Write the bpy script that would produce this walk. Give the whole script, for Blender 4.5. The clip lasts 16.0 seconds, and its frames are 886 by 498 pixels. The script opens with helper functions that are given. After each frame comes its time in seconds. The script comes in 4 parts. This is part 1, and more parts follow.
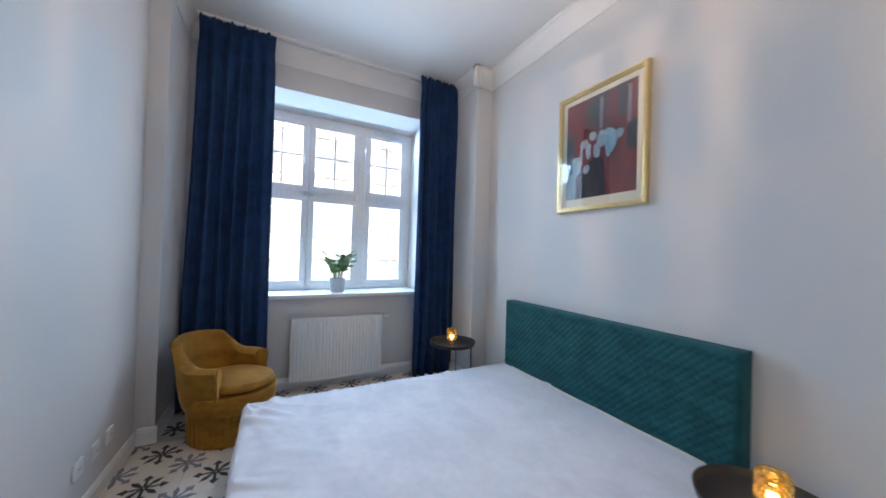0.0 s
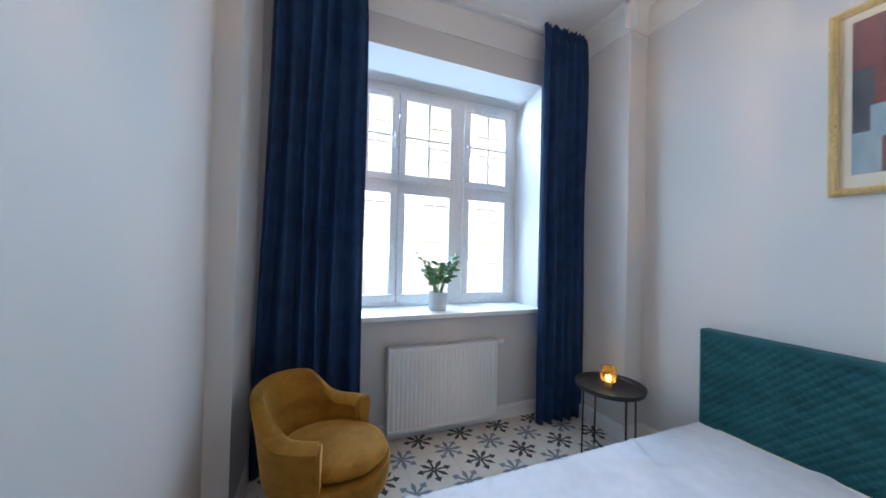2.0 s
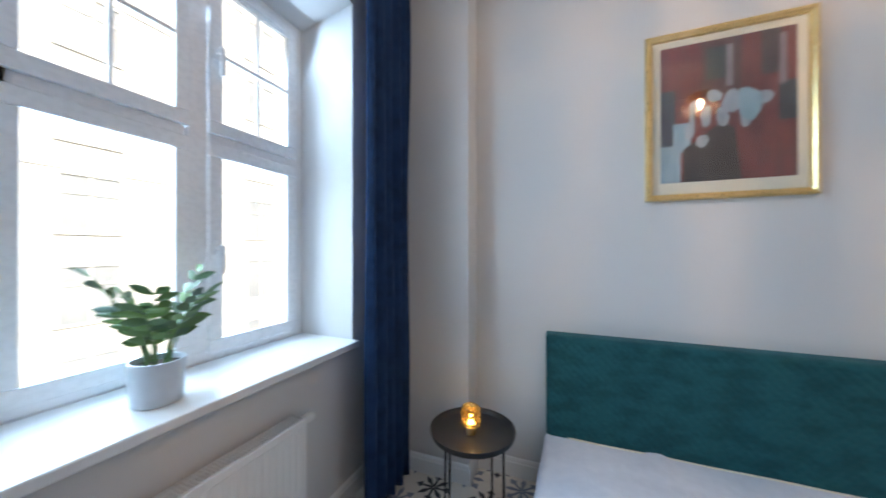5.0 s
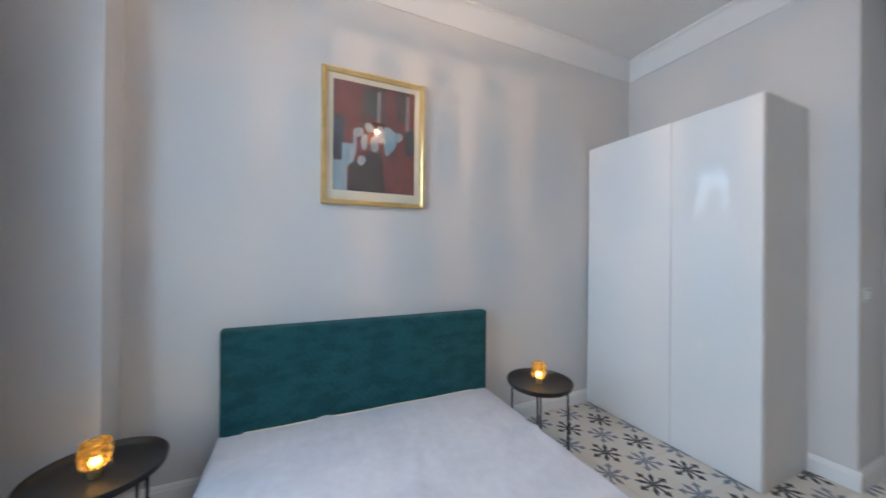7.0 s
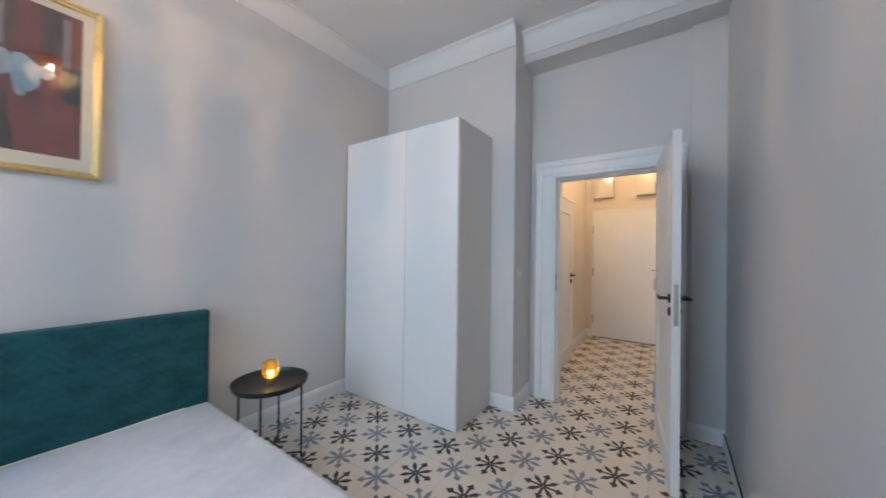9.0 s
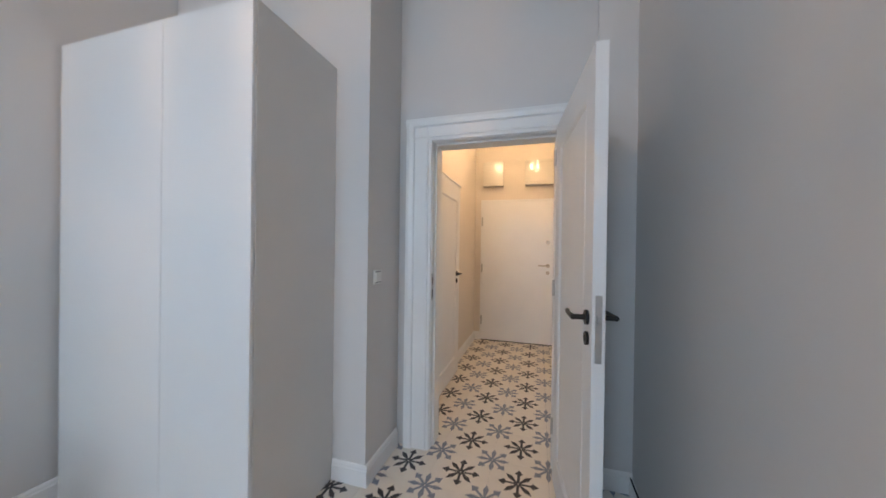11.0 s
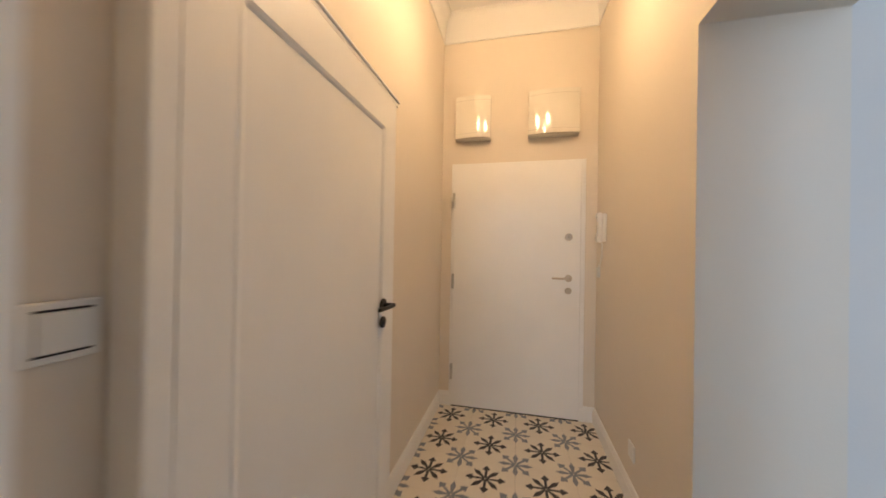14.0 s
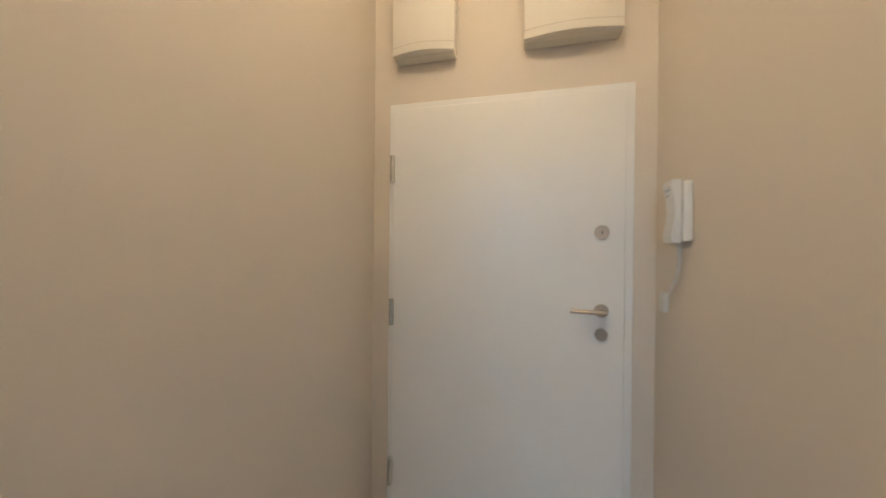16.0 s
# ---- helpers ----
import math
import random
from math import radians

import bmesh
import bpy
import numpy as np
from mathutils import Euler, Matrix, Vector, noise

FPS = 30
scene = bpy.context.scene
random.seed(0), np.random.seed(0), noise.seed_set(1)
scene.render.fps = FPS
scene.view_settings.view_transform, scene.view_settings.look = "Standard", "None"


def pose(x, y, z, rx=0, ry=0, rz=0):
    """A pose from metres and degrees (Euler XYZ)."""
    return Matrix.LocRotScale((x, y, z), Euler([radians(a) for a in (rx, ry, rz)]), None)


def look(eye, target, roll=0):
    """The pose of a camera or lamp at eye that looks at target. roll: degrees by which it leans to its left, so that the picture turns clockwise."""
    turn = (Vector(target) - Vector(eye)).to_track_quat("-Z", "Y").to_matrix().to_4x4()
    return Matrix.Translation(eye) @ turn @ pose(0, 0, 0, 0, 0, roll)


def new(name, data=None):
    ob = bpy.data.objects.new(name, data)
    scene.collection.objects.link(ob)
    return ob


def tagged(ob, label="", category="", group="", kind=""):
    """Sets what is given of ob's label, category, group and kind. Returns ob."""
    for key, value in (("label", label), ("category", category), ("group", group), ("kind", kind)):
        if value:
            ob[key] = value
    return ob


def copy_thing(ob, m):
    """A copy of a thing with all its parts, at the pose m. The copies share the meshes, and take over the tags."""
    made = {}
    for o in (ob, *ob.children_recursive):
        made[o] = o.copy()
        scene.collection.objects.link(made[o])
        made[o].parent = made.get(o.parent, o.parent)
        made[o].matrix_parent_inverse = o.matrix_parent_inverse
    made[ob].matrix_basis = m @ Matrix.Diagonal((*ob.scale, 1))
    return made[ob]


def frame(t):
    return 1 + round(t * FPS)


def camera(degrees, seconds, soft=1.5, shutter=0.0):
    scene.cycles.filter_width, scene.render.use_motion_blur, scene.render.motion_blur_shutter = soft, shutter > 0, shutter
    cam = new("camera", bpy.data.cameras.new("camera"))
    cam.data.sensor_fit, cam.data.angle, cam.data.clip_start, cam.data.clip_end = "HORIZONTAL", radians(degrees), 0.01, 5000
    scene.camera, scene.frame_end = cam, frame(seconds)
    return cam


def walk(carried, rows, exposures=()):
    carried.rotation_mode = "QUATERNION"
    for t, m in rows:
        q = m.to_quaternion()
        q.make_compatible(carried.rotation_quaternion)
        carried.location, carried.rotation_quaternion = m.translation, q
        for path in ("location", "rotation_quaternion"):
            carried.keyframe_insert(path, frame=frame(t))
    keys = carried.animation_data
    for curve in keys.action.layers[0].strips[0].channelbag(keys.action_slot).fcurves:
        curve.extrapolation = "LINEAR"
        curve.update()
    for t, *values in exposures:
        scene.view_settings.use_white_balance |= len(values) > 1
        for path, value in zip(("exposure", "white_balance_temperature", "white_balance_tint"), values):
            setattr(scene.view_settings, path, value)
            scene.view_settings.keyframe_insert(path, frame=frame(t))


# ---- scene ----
cam = camera(107.7, 16.0, soft=1.6, shutter=0.5)
PATH = [
    (0, (-0.726, -0.028, 1.361), (0.195, 1.747, 1.383), 1.7),
    (0.5, (-0.855, 0.25, 1.358), (0.058, 2.029, 1.39), 2.1),
    (1, (-0.977, 0.554, 1.365), (-0.109, 2.356, 1.393), 1.9),
    (1.5, (-1.022, 0.838, 1.393), (-0.271, 2.692, 1.406), 1.4),
    (2, (-1.08, 1.068, 1.379), (-0.339, 2.925, 1.402), 1.4),
    (2.5, (-1.067, 1.316, 1.411), (-0.306, 3.165, 1.444), 1.4),
    (3, (-1.018, 1.517, 1.403), (-0.253, 3.364, 1.446), 1.3),
    (3.2, (-1.006, 1.598, 1.379), (-0.227, 3.44, 1.437), 1.5),
    (5.3, (-0.778, 2.23, 1.44), (1.165, 2.704, 1.441), 0.0),
    (5.5, (-0.776, 2.198, 1.429), (1.2, 2.507, 1.435), 0.1),
    (6, (-0.818, 2.109, 1.436), (1.181, 2.029, 1.426), 0.1),
    (6.5, (-0.875, 2.035, 1.418), (1.063, 1.541, 1.42), 0.4),
    (7, (-0.935, 1.969, 1.405), (0.892, 1.157, 1.41), 0.5),
    (7.5, (-1.004, 1.905, 1.403), (0.662, 0.799, 1.402), 0.6),
    (8, (-1.071, 1.815, 1.385), (0.428, 0.491, 1.392), 0.6),
    (8.5, (-1.16, 1.686, 1.359), (0.152, 0.176, 1.371), 0.6),
    (9, (-1.228, 1.546, 1.343), (-0.104, -0.109, 1.357), 0.7),
    (9.5, (-1.202, 1.349, 1.328), (-0.249, -0.41, 1.338), 0.6),
    (10, (-1.156, 1.105, 1.326), (-0.39, -0.743, 1.334), 0.5),
    (10.2, (-1.158, 0.985, 1.328), (-0.468, -0.892, 1.33), 0.4),
    (12.3, (-0.925, -0.346, 1.331), (-0.394, -2.274, 1.324), 0.9),
    (12.5, (-0.907, -0.526, 1.321), (-0.359, -2.449, 1.326), 0.8),
    (13, (-0.819, -0.82, 1.276), (-0.306, -2.753, 1.295), 1.2),
    (13.5, (-0.841, -1.156, 1.304), (-0.345, -3.093, 1.318), 0.8),
    (14, (-0.827, -1.466, 1.296), (-0.377, -3.415, 1.308), 1.0),
    (14.5, (-0.849, -1.831, 1.292), (-0.525, -3.805, 1.311), 1.0),
    (15, (-0.832, -2.132, 1.292), (-0.596, -4.118, 1.334), 1.1),
    (15.5, (-0.887, -2.456, 1.34), (-0.568, -4.43, 1.327), 1.0),
    (16, (-0.888, -2.697, 1.35), (-0.424, -4.643, 1.343), 0.6),
]
walk(cam, [(t, look(e, g, r)) for t, e, g, r in PATH], exposures=((0.0, 0.38, 6050, 10), (3.2, 0.38, 6300, 10), (7.5, 0.36, 6450, 10), (10.2, 0.36, 6500, 10), (12.4, 0.36, 7100, 14), (13.5, 0.36, 7200, 12), (14.0, 0.35, 7000, 10), (14.5, 0.30, 6500, 6), (15.5, 0.20, 5650, 1), (16.0, 0.16, 5500, 0)))

# ---- light ----
world = bpy.data.worlds.new("sky")
scene.world = world
world.use_nodes = True
wn = world.node_tree
sky = wn.nodes.new("ShaderNodeTexSky")
sky.sky_type, sky.sun_disc = "NISHITA", False
sky.air_density, sky.dust_density, sky.ozone_density = 1.0, 6.0, 0.6
sky.sun_elevation, sky.sun_rotation = radians(40), radians(180)
wn.links.new(sky.outputs[0], wn.nodes["Background"].inputs[0])
wn.nodes["Background"].inputs[1].default_value = 0.15


def lamp(name, kind, m, energy, color, size=0.1, size_y=None):
    d = bpy.data.lights.new(name, kind)
    d.energy, d.color = energy, color
    if kind == "AREA":
        d.shape, d.size, d.size_y = "RECTANGLE", size, size_y
    elif kind == "SUN":
        d.angle = size
    else:
        d.shadow_soft_size = size
    ob = new(name, d)
    ob.matrix_world = m
    return ob


lamp("sun", "SUN", look((0, -20, 17), (0, 0, 0)), 5.0, (1.0, 0.95, 0.88), radians(4))
# sky light entering by the bedroom window, and by the neighbouring room's window
window_light = lamp("window_light", "AREA", look((-0.125, 3.98, 2.0), (-0.125, 0.0, 0.6)), 75, (0.50, 0.73, 1.0), 1.7, 1.9)
window_light.data.spread = radians(150)
lamp("side_window_light", "AREA", look((-3.2, 3.3, 1.9), (-3.0, -2.7, 1.3)), 100, (0.50, 0.70, 1.0), 1.7, 1.9)
lamp("pendant_glow", "POINT", pose(-0.09, 1.207, 2.667), 15.0, (1.0, 0.62, 0.35), 0.006)

# ---- materials ----
def mat_new(name, color, rough=0.5, metal=0.0, coat=0.0):
    m = bpy.data.materials.new(name)
    m.use_nodes = True
    p = m.node_tree.nodes["Principled BSDF"]
    p.inputs["Base Color"].default_value = (*color, 1)
    p.inputs["Roughness"].default_value = rough
    p.inputs["Metallic"].default_value = metal
    p.inputs["Coat Weight"].default_value = coat
    return m, m.node_tree, p


def node(nt, kind, **kw):
    n = nt.nodes.new(kind)
    for key, value in kw.items():
        n.inputs[key].default_value = value
    return n


def calc(nt, op, a, b=0.0, c=0.0):
    n = nt.nodes.new("ShaderNodeMath")
    n.operation = op
    for i, v in enumerate((a, b, c)):
        if isinstance(v, (int, float)):
            n.inputs[i].default_value = v
        else:
            nt.links.new(v, n.inputs[i])
    return n.outputs[0]


def blend(nt, fac, a, b):
    n = nt.nodes.new("ShaderNodeMix")
    n.data_type = "RGBA"
    for sock, v in ((n.inputs[0], fac), (n.inputs[6], a), (n.inputs[7], b)):
        if isinstance(v, (int, float)):
            sock.default_value = v
        elif isinstance(v, tuple):
            sock.default_value = (*v, 1)
        else:
            nt.links.new(v, sock)
    return n.outputs[2]


def grain(nt, scale, detail=4.0, low=0.35, high=0.65, stretch=(1, 1, 1)):
    tc = nt.nodes.new("ShaderNodeTexCoord")
    mp = nt.nodes.new("ShaderNodeMapping")
    mp.inputs["Scale"].default_value = stretch
    nt.links.new(tc.outputs["Object"], mp.inputs[0])
    n = node(nt, "ShaderNodeTexNoise", Scale=scale, Detail=detail)
    nt.links.new(mp.outputs[0], n.inputs["Vector"])
    r = nt.nodes.new("ShaderNodeMapRange")
    r.inputs[1].default_value, r.inputs[2].default_value = low, high
    nt.links.new(n.outputs[0], r.inputs[0])
    return r.outputs[0]


def relief(nt, p, height, strength, distance):
    b = nt.nodes.new("ShaderNodeBump")
    b.inputs["Strength"].default_value, b.inputs["Distance"].default_value = strength, distance
    nt.links.new(height, b.inputs["Height"])
    nt.links.new(b.outputs[0], p.inputs["Normal"])


def surface(name, c1, c2, rough=0.5, metal=0.0, big=1.5, fine=60.0, bump=0.15, depth=0.002, coat=0.0, spread=0.08, stretch=(1, 1, 1)):
    """Two colours mixed in broad patches, fine grain in gloss and relief."""
    m, nt, p = mat_new(name, c1, rough, metal, coat)
    nt.links.new(blend(nt, grain(nt, big, stretch=stretch), c1, c2), p.inputs["Base Color"])
    g = grain(nt, fine, 3.0, stretch=stretch)
    nt.links.new(calc(nt, "MULTIPLY_ADD", g, spread, rough - spread / 2), p.inputs["Roughness"])
    if bump:
        relief(nt, p, g, bump, depth)
    return m


WALL = surface("wall_paint", (0.66, 0.645, 0.63), (0.69, 0.675, 0.66), 0.6, big=0.7, fine=140, bump=0.12, depth=0.0012)
HALLWALL = surface("hall_paint", (0.72, 0.655, 0.57), (0.75, 0.685, 0.60), 0.55, big=0.8, fine=140, bump=0.12, depth=0.0012)
CEIL = surface("ceiling_paint", (0.78, 0.78, 0.77), (0.80, 0.80, 0.79), 0.65, big=0.6, fine=120, bump=0.08, depth=0.001)
WHITE = surface("white_paint", (0.83, 0.83, 0.82), (0.86, 0.86, 0.85), 0.35, big=2.5, fine=50, bump=0.05, depth=0.001)
PVC = surface("white_pvc", (0.86, 0.87, 0.88), (0.88, 0.89, 0.90), 0.28, big=3, fine=40, bump=0.03, depth=0.0005)
GLOSS = surface("glossy_white", (0.83, 0.83, 0.82), (0.85, 0.85, 0.84), 0.06, big=1.2, fine=6, bump=0.02, depth=0.001, coat=0.6, spread=0.04)
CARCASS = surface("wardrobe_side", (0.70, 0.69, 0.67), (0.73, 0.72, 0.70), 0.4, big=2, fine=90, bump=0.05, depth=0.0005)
ENAMEL = surface("radiator_enamel", (0.82, 0.82, 0.81), (0.84, 0.84, 0.83), 0.38, big=2, fine=40, bump=0)
GROUT = surface("grout", (0.42, 0.39, 0.35), (0.50, 0.47, 0.43), 0.85, big=8, fine=200, bump=0.3, depth=0.001)
BLACK = surface("black_steel", (0.018, 0.018, 0.02), (0.03, 0.03, 0.032), 0.45, 0.3, big=6, fine=180, bump=0.1, depth=0.0004)
IRON = surface("black_handle", (0.012, 0.012, 0.012), (0.02, 0.02, 0.02), 0.38, 0.2, big=20, fine=200, bump=0.05, depth=0.0003)
STEEL = surface("brushed_steel", (0.50, 0.50, 0.49), (0.60, 0.59, 0.57), 0.32, 1.0, big=20, fine=300, bump=0.05, depth=0.0002)
NICKEL = surface("satin_nickel", (0.50, 0.44, 0.36), (0.58, 0.51, 0.42), 0.35, 1.0, big=20, fine=300, bump=0.05, depth=0.0002)
BRASS = surface("gilt", (0.78, 0.56, 0.20), (0.86, 0.64, 0.26), 0.22, 1.0, big=14, fine=160, bump=0.08, depth=0.0004)
PASSE = surface("passe_partout", (0.80, 0.73, 0.57), (0.84, 0.77, 0.61), 0.85, big=6, fine=300, bump=0.1, depth=0.0003)
PLASTIC = surface("white_plastic", (0.76, 0.76, 0.74), (0.79, 0.79, 0.77), 0.32, big=8, fine=80, bump=0.02, depth=0.0003)
CREAM = surface("cream_plastic", (0.74, 0.71, 0.64), (0.77, 0.74, 0.67), 0.06, big=5, fine=40, bump=0.02, depth=0.0003, coat=0.5)
DARKGAP = surface("dark_gap", (0.03, 0.03, 0.03), (0.05, 0.05, 0.05), 0.8, big=9, fine=90, bump=0)
POT = surface("glazed_pot", (0.50, 0.55, 0.60), (0.56, 0.61, 0.66), 0.35, big=9, fine=90, bump=0.05, depth=0.0004)
SOIL = surface("potting_soil", (0.03, 0.022, 0.015), (0.06, 0.045, 0.03), 0.95, big=40, fine=160, bump=0.8, depth=0.004)
STALK = surface("plant_stalk", (0.08, 0.16, 0.05), (0.12, 0.20, 0.07), 0.45, big=30, fine=120, bump=0.1, depth=0.0005)


GILT = surface("pale_gilt", (0.80, 0.60, 0.27), (0.88, 0.68, 0.34), 0.30, 1.0, big=14, fine=160, bump=0.05, depth=0.0003)


def velvet(name, c1, c2, big, sheen):
    m, nt, p = mat_new(name, c1, 0.75)
    n1 = grain(nt, big, 5.0, 0.38, 0.58, (1, 0.7, 1.6))
    n2 = grain(nt, big * 5, 4.0, 0.35, 0.65)
    mixed = calc(nt, "MULTIPLY_ADD", n2, 0.35, calc(nt, "MULTIPLY", n1, 0.65))
    nt.links.new(blend(nt, mixed, c1, c2), p.inputs["Base Color"])
    p.inputs["Sheen Weight"].default_value = sheen
    p.inputs["Sheen Roughness"].default_value = 0.35
    p.inputs["Sheen Tint"].default_value = (*[min(1.0, 2.5 * c + 0.15) for c in c2], 1)
    p.inputs["Specular IOR Level"].default_value = 0.25
    relief(nt, p, grain(nt, 420, 3.0), 0.25, 0.001)
    return m


TEAL = velvet("teal_velvet", (0.008, 0.056, 0.067), (0.015, 0.096, 0.108), 10, 0.35)
MUSTARD = velvet("mustard_velvet", (0.24, 0.105, 0.010), (0.36, 0.175, 0.020), 9, 1.0)
NAVY = velvet("navy_velvet", (0.006, 0.024, 0.072), (0.012, 0.042, 0.122), 5, 0.3)
SHEET = velvet("mattress_cover", (0.58, 0.595, 0.65), (0.69, 0.70, 0.75), 5, 0.2)


def leaf_material():
    m, nt, p = mat_new("leaf", (0.06, 0.14, 0.04), 0.5)
    geo = nt.nodes.new("ShaderNodeNewGeometry")
    nt.links.new(blend(nt, geo.outputs["Random Per Island"], (0.03, 0.085, 0.03), (0.13, 0.26, 0.05)), p.inputs["Base Color"])
    p.inputs["Subsurface Weight"].default_value = 0.0
    p.inputs["Transmission Weight"].default_value = 0.0
    return m


LEAF = leaf_material()


def tile_material():
    """Cement tile, 1/3 m: a black eight-armed star in the middle and quarters of a blue-grey one at the corners."""
    m, nt, p = mat_new("cement_tile", (0.7, 0.65, 0.56), 0.42)
    tc = nt.nodes.new("ShaderNodeTexCoord")
    nz = node(nt, "ShaderNodeTexNoise", Scale=90.0, Detail=2.0)
    nt.links.new(tc.outputs["Object"], nz.inputs["Vector"])
    wob = calc(nt, "MULTIPLY_ADD", nz.outputs[0], 0.006, -0.003)
    sep = nt.nodes.new("ShaderNodeSeparateXYZ")
    nt.links.new(tc.outputs["Object"], sep.inputs[0])
    u = calc(nt, "ABSOLUTE", sep.outputs[0])
    v = calc(nt, "ABSOLUTE", sep.outputs[1])

    def star(u, v):
        u, v = calc(nt, "MULTIPLY", u, 1.16), calc(nt, "MULTIPLY", v, 1.16)
        far, near = calc(nt, "MAXIMUM", u, v), calc(nt, "MINIMUM", u, v)
        near = calc(nt, "ADD", near, wob)
        stem = calc(nt, "MULTIPLY", calc(nt, "LESS_THAN", near, 0.0090), calc(nt, "LESS_THAN", far, 0.095))
        # arrow head, widest at 0.09, tip at 0.132
        tip = calc(nt, "MULTIPLY", calc(nt, "SUBTRACT", 0.133, far), 0.72)
        barb = calc(nt, "MULTIPLY", calc(nt, "SUBTRACT", far, 0.077), 1.9)
        head = calc(nt, "LESS_THAN", near, calc(nt, "MINIMUM", tip, barb))
        # pointed leaves between the arrows
        d = calc(nt, "MULTIPLY", calc(nt, "ADD", u, v), 0.70711)
        e = calc(nt, "ADD", calc(nt, "ABSOLUTE", calc(nt, "MULTIPLY", calc(nt, "SUBTRACT", u, v), 0.70711)), wob)
        club = calc(nt, "MINIMUM", calc(nt, "MULTIPLY_ADD", d, 0.19, 0.003), calc(nt, "MULTIPLY", calc(nt, "SUBTRACT", 0.122, d), 0.42))
        petal = calc(nt, "LESS_THAN", e, club)
        r = calc(nt, "SQRT", calc(nt, "ADD", calc(nt, "MULTIPLY", u, u), calc(nt, "MULTIPLY", v, v)))
        disc = calc(nt, "LESS_THAN", r, 0.019)
        hole = calc(nt, "GREATER_THAN", r, 0.0052)
        return calc(nt, "MULTIPLY", hole, calc(nt, "MAXIMUM", calc(nt, "MAXIMUM", stem, head), calc(nt, "MAXIMUM", petal, disc)))

    dark = star(u, v)
    # the blue star is turned by an eighth
    cu, cv = calc(nt, "SUBTRACT", 1 / 6, u), calc(nt, "SUBTRACT", 1 / 6, v)
    blue = star(calc(nt, "MULTIPLY", calc(nt, "ADD", cu, cv), 0.70711), calc(nt, "ABSOLUTE", calc(nt, "MULTIPLY", calc(nt, "SUBTRACT", cu, cv), 0.70711)))
    info = nt.nodes.new("ShaderNodeObjectInfo")
    base = blend(nt, info.outputs["Random"], (0.75, 0.70, 0.62), (0.79, 0.74, 0.66))
    base = blend(nt, calc(nt, "MULTIPLY", grain(nt, 14, 5), 0.35), base, (0.68, 0.62, 0.54))
    worn = grain(nt, 120, 4, 0.25, 0.75)
    c = blend(nt, blue, base, blend(nt, worn, (0.16, 0.19, 0.25), (0.26, 0.29, 0.34)))
    c = blend(nt, dark, c, blend(nt, worn, (0.016, 0.016, 0.020), (0.042, 0.042, 0.046)))
    nt.links.new(c, p.inputs["Base Color"])
    g = grain(nt, 70, 4)
    nt.links.new(calc(nt, "MULTIPLY_ADD", g, 0.15, 0.36), p.inputs["Roughness"])
    relief(nt, p, g, 0.08, 0.001)
    return m


TILE = tile_material()


def glass_pane(name, tint=(1, 1, 1), gloss=1.0):
    """Thin pane: clear, with the mirror image that its angle gives."""
    m, nt, p = mat_new(name, tint, 0.02)
    nt.nodes.remove(p)
    lw = node(nt, "ShaderNodeLayerWeight", Blend=0.5)
    mirror = calc(nt, "MULTIPLY_ADD", calc(nt, "POWER", lw.outputs["Facing"], 5.0), 0.7, 0.035)
    tr = nt.nodes.new("ShaderNodeBsdfTransparent")
    tr.inputs[0].default_value = (*tint, 1)
    gl = nt.nodes.new("ShaderNodeBsdfGlossy")
    gl.inputs["Roughness"].default_value = 0.015
    mx = nt.nodes.new("ShaderNodeMixShader")
    nt.links.new(calc(nt, "MULTIPLY", mirror, gloss), mx.inputs[0])
    nt.links.new(tr.outputs[0], mx.inputs[1])
    nt.links.new(gl.outputs[0], mx.inputs[2])
    nt.links.new(mx.outputs[0], nt.nodes["Material Output"].inputs[0])
    return m


PANE = glass_pane("window_glass", (0.97, 0.985, 0.98))
PICGLASS = glass_pane("picture_glass", (0.99, 0.99, 0.99), 2.3)


def scattering_glass(name, color, rough, ior, tint, share):
    """Thick glass that also scatters the light of the bulb inside."""
    m, nt, p = mat_new(name, color, rough)
    p.inputs["Transmission Weight"].default_value = 1.0
    p.inputs["IOR"].default_value = ior
    tl = nt.nodes.new("ShaderNodeBsdfTranslucent")
    tl.inputs[0].default_value = (*tint, 1)
    mx = nt.nodes.new("ShaderNodeMixShader")
    mx.inputs[0].default_value = share
    nt.links.new(p.outputs[0], mx.inputs[1])
    nt.links.new(tl.outputs[0], mx.inputs[2])
    nt.links.new(mx.outputs[0], nt.nodes["Material Output"].inputs[0])
    return m


AMBER = scattering_glass("amber_glass", (1.0, 0.72, 0.30), 0.05, 1.3, (0.95, 0.60, 0.16), 0.09)
CRYSTAL = scattering_glass("crystal", (1.0, 0.97, 0.93), 0.12, 1.5, (0.95, 0.92, 0.86), 0.3)


def glow(name, color, strength):
    m, nt, p = mat_new(name, color, 0.4)
    p.inputs["Emission Color"].default_value = (*color, 1)
    p.inputs["Emission Strength"].default_value = strength
    return m


OPAL = glow("opal_globe", (1.0, 0.69, 0.41), 44.0)
BULB = glow("warm_filament", (1.0, 0.66, 0.38), 560.0)
CANDLE = glow("candle_bulb", (1.0, 0.70, 0.32), 24.0)


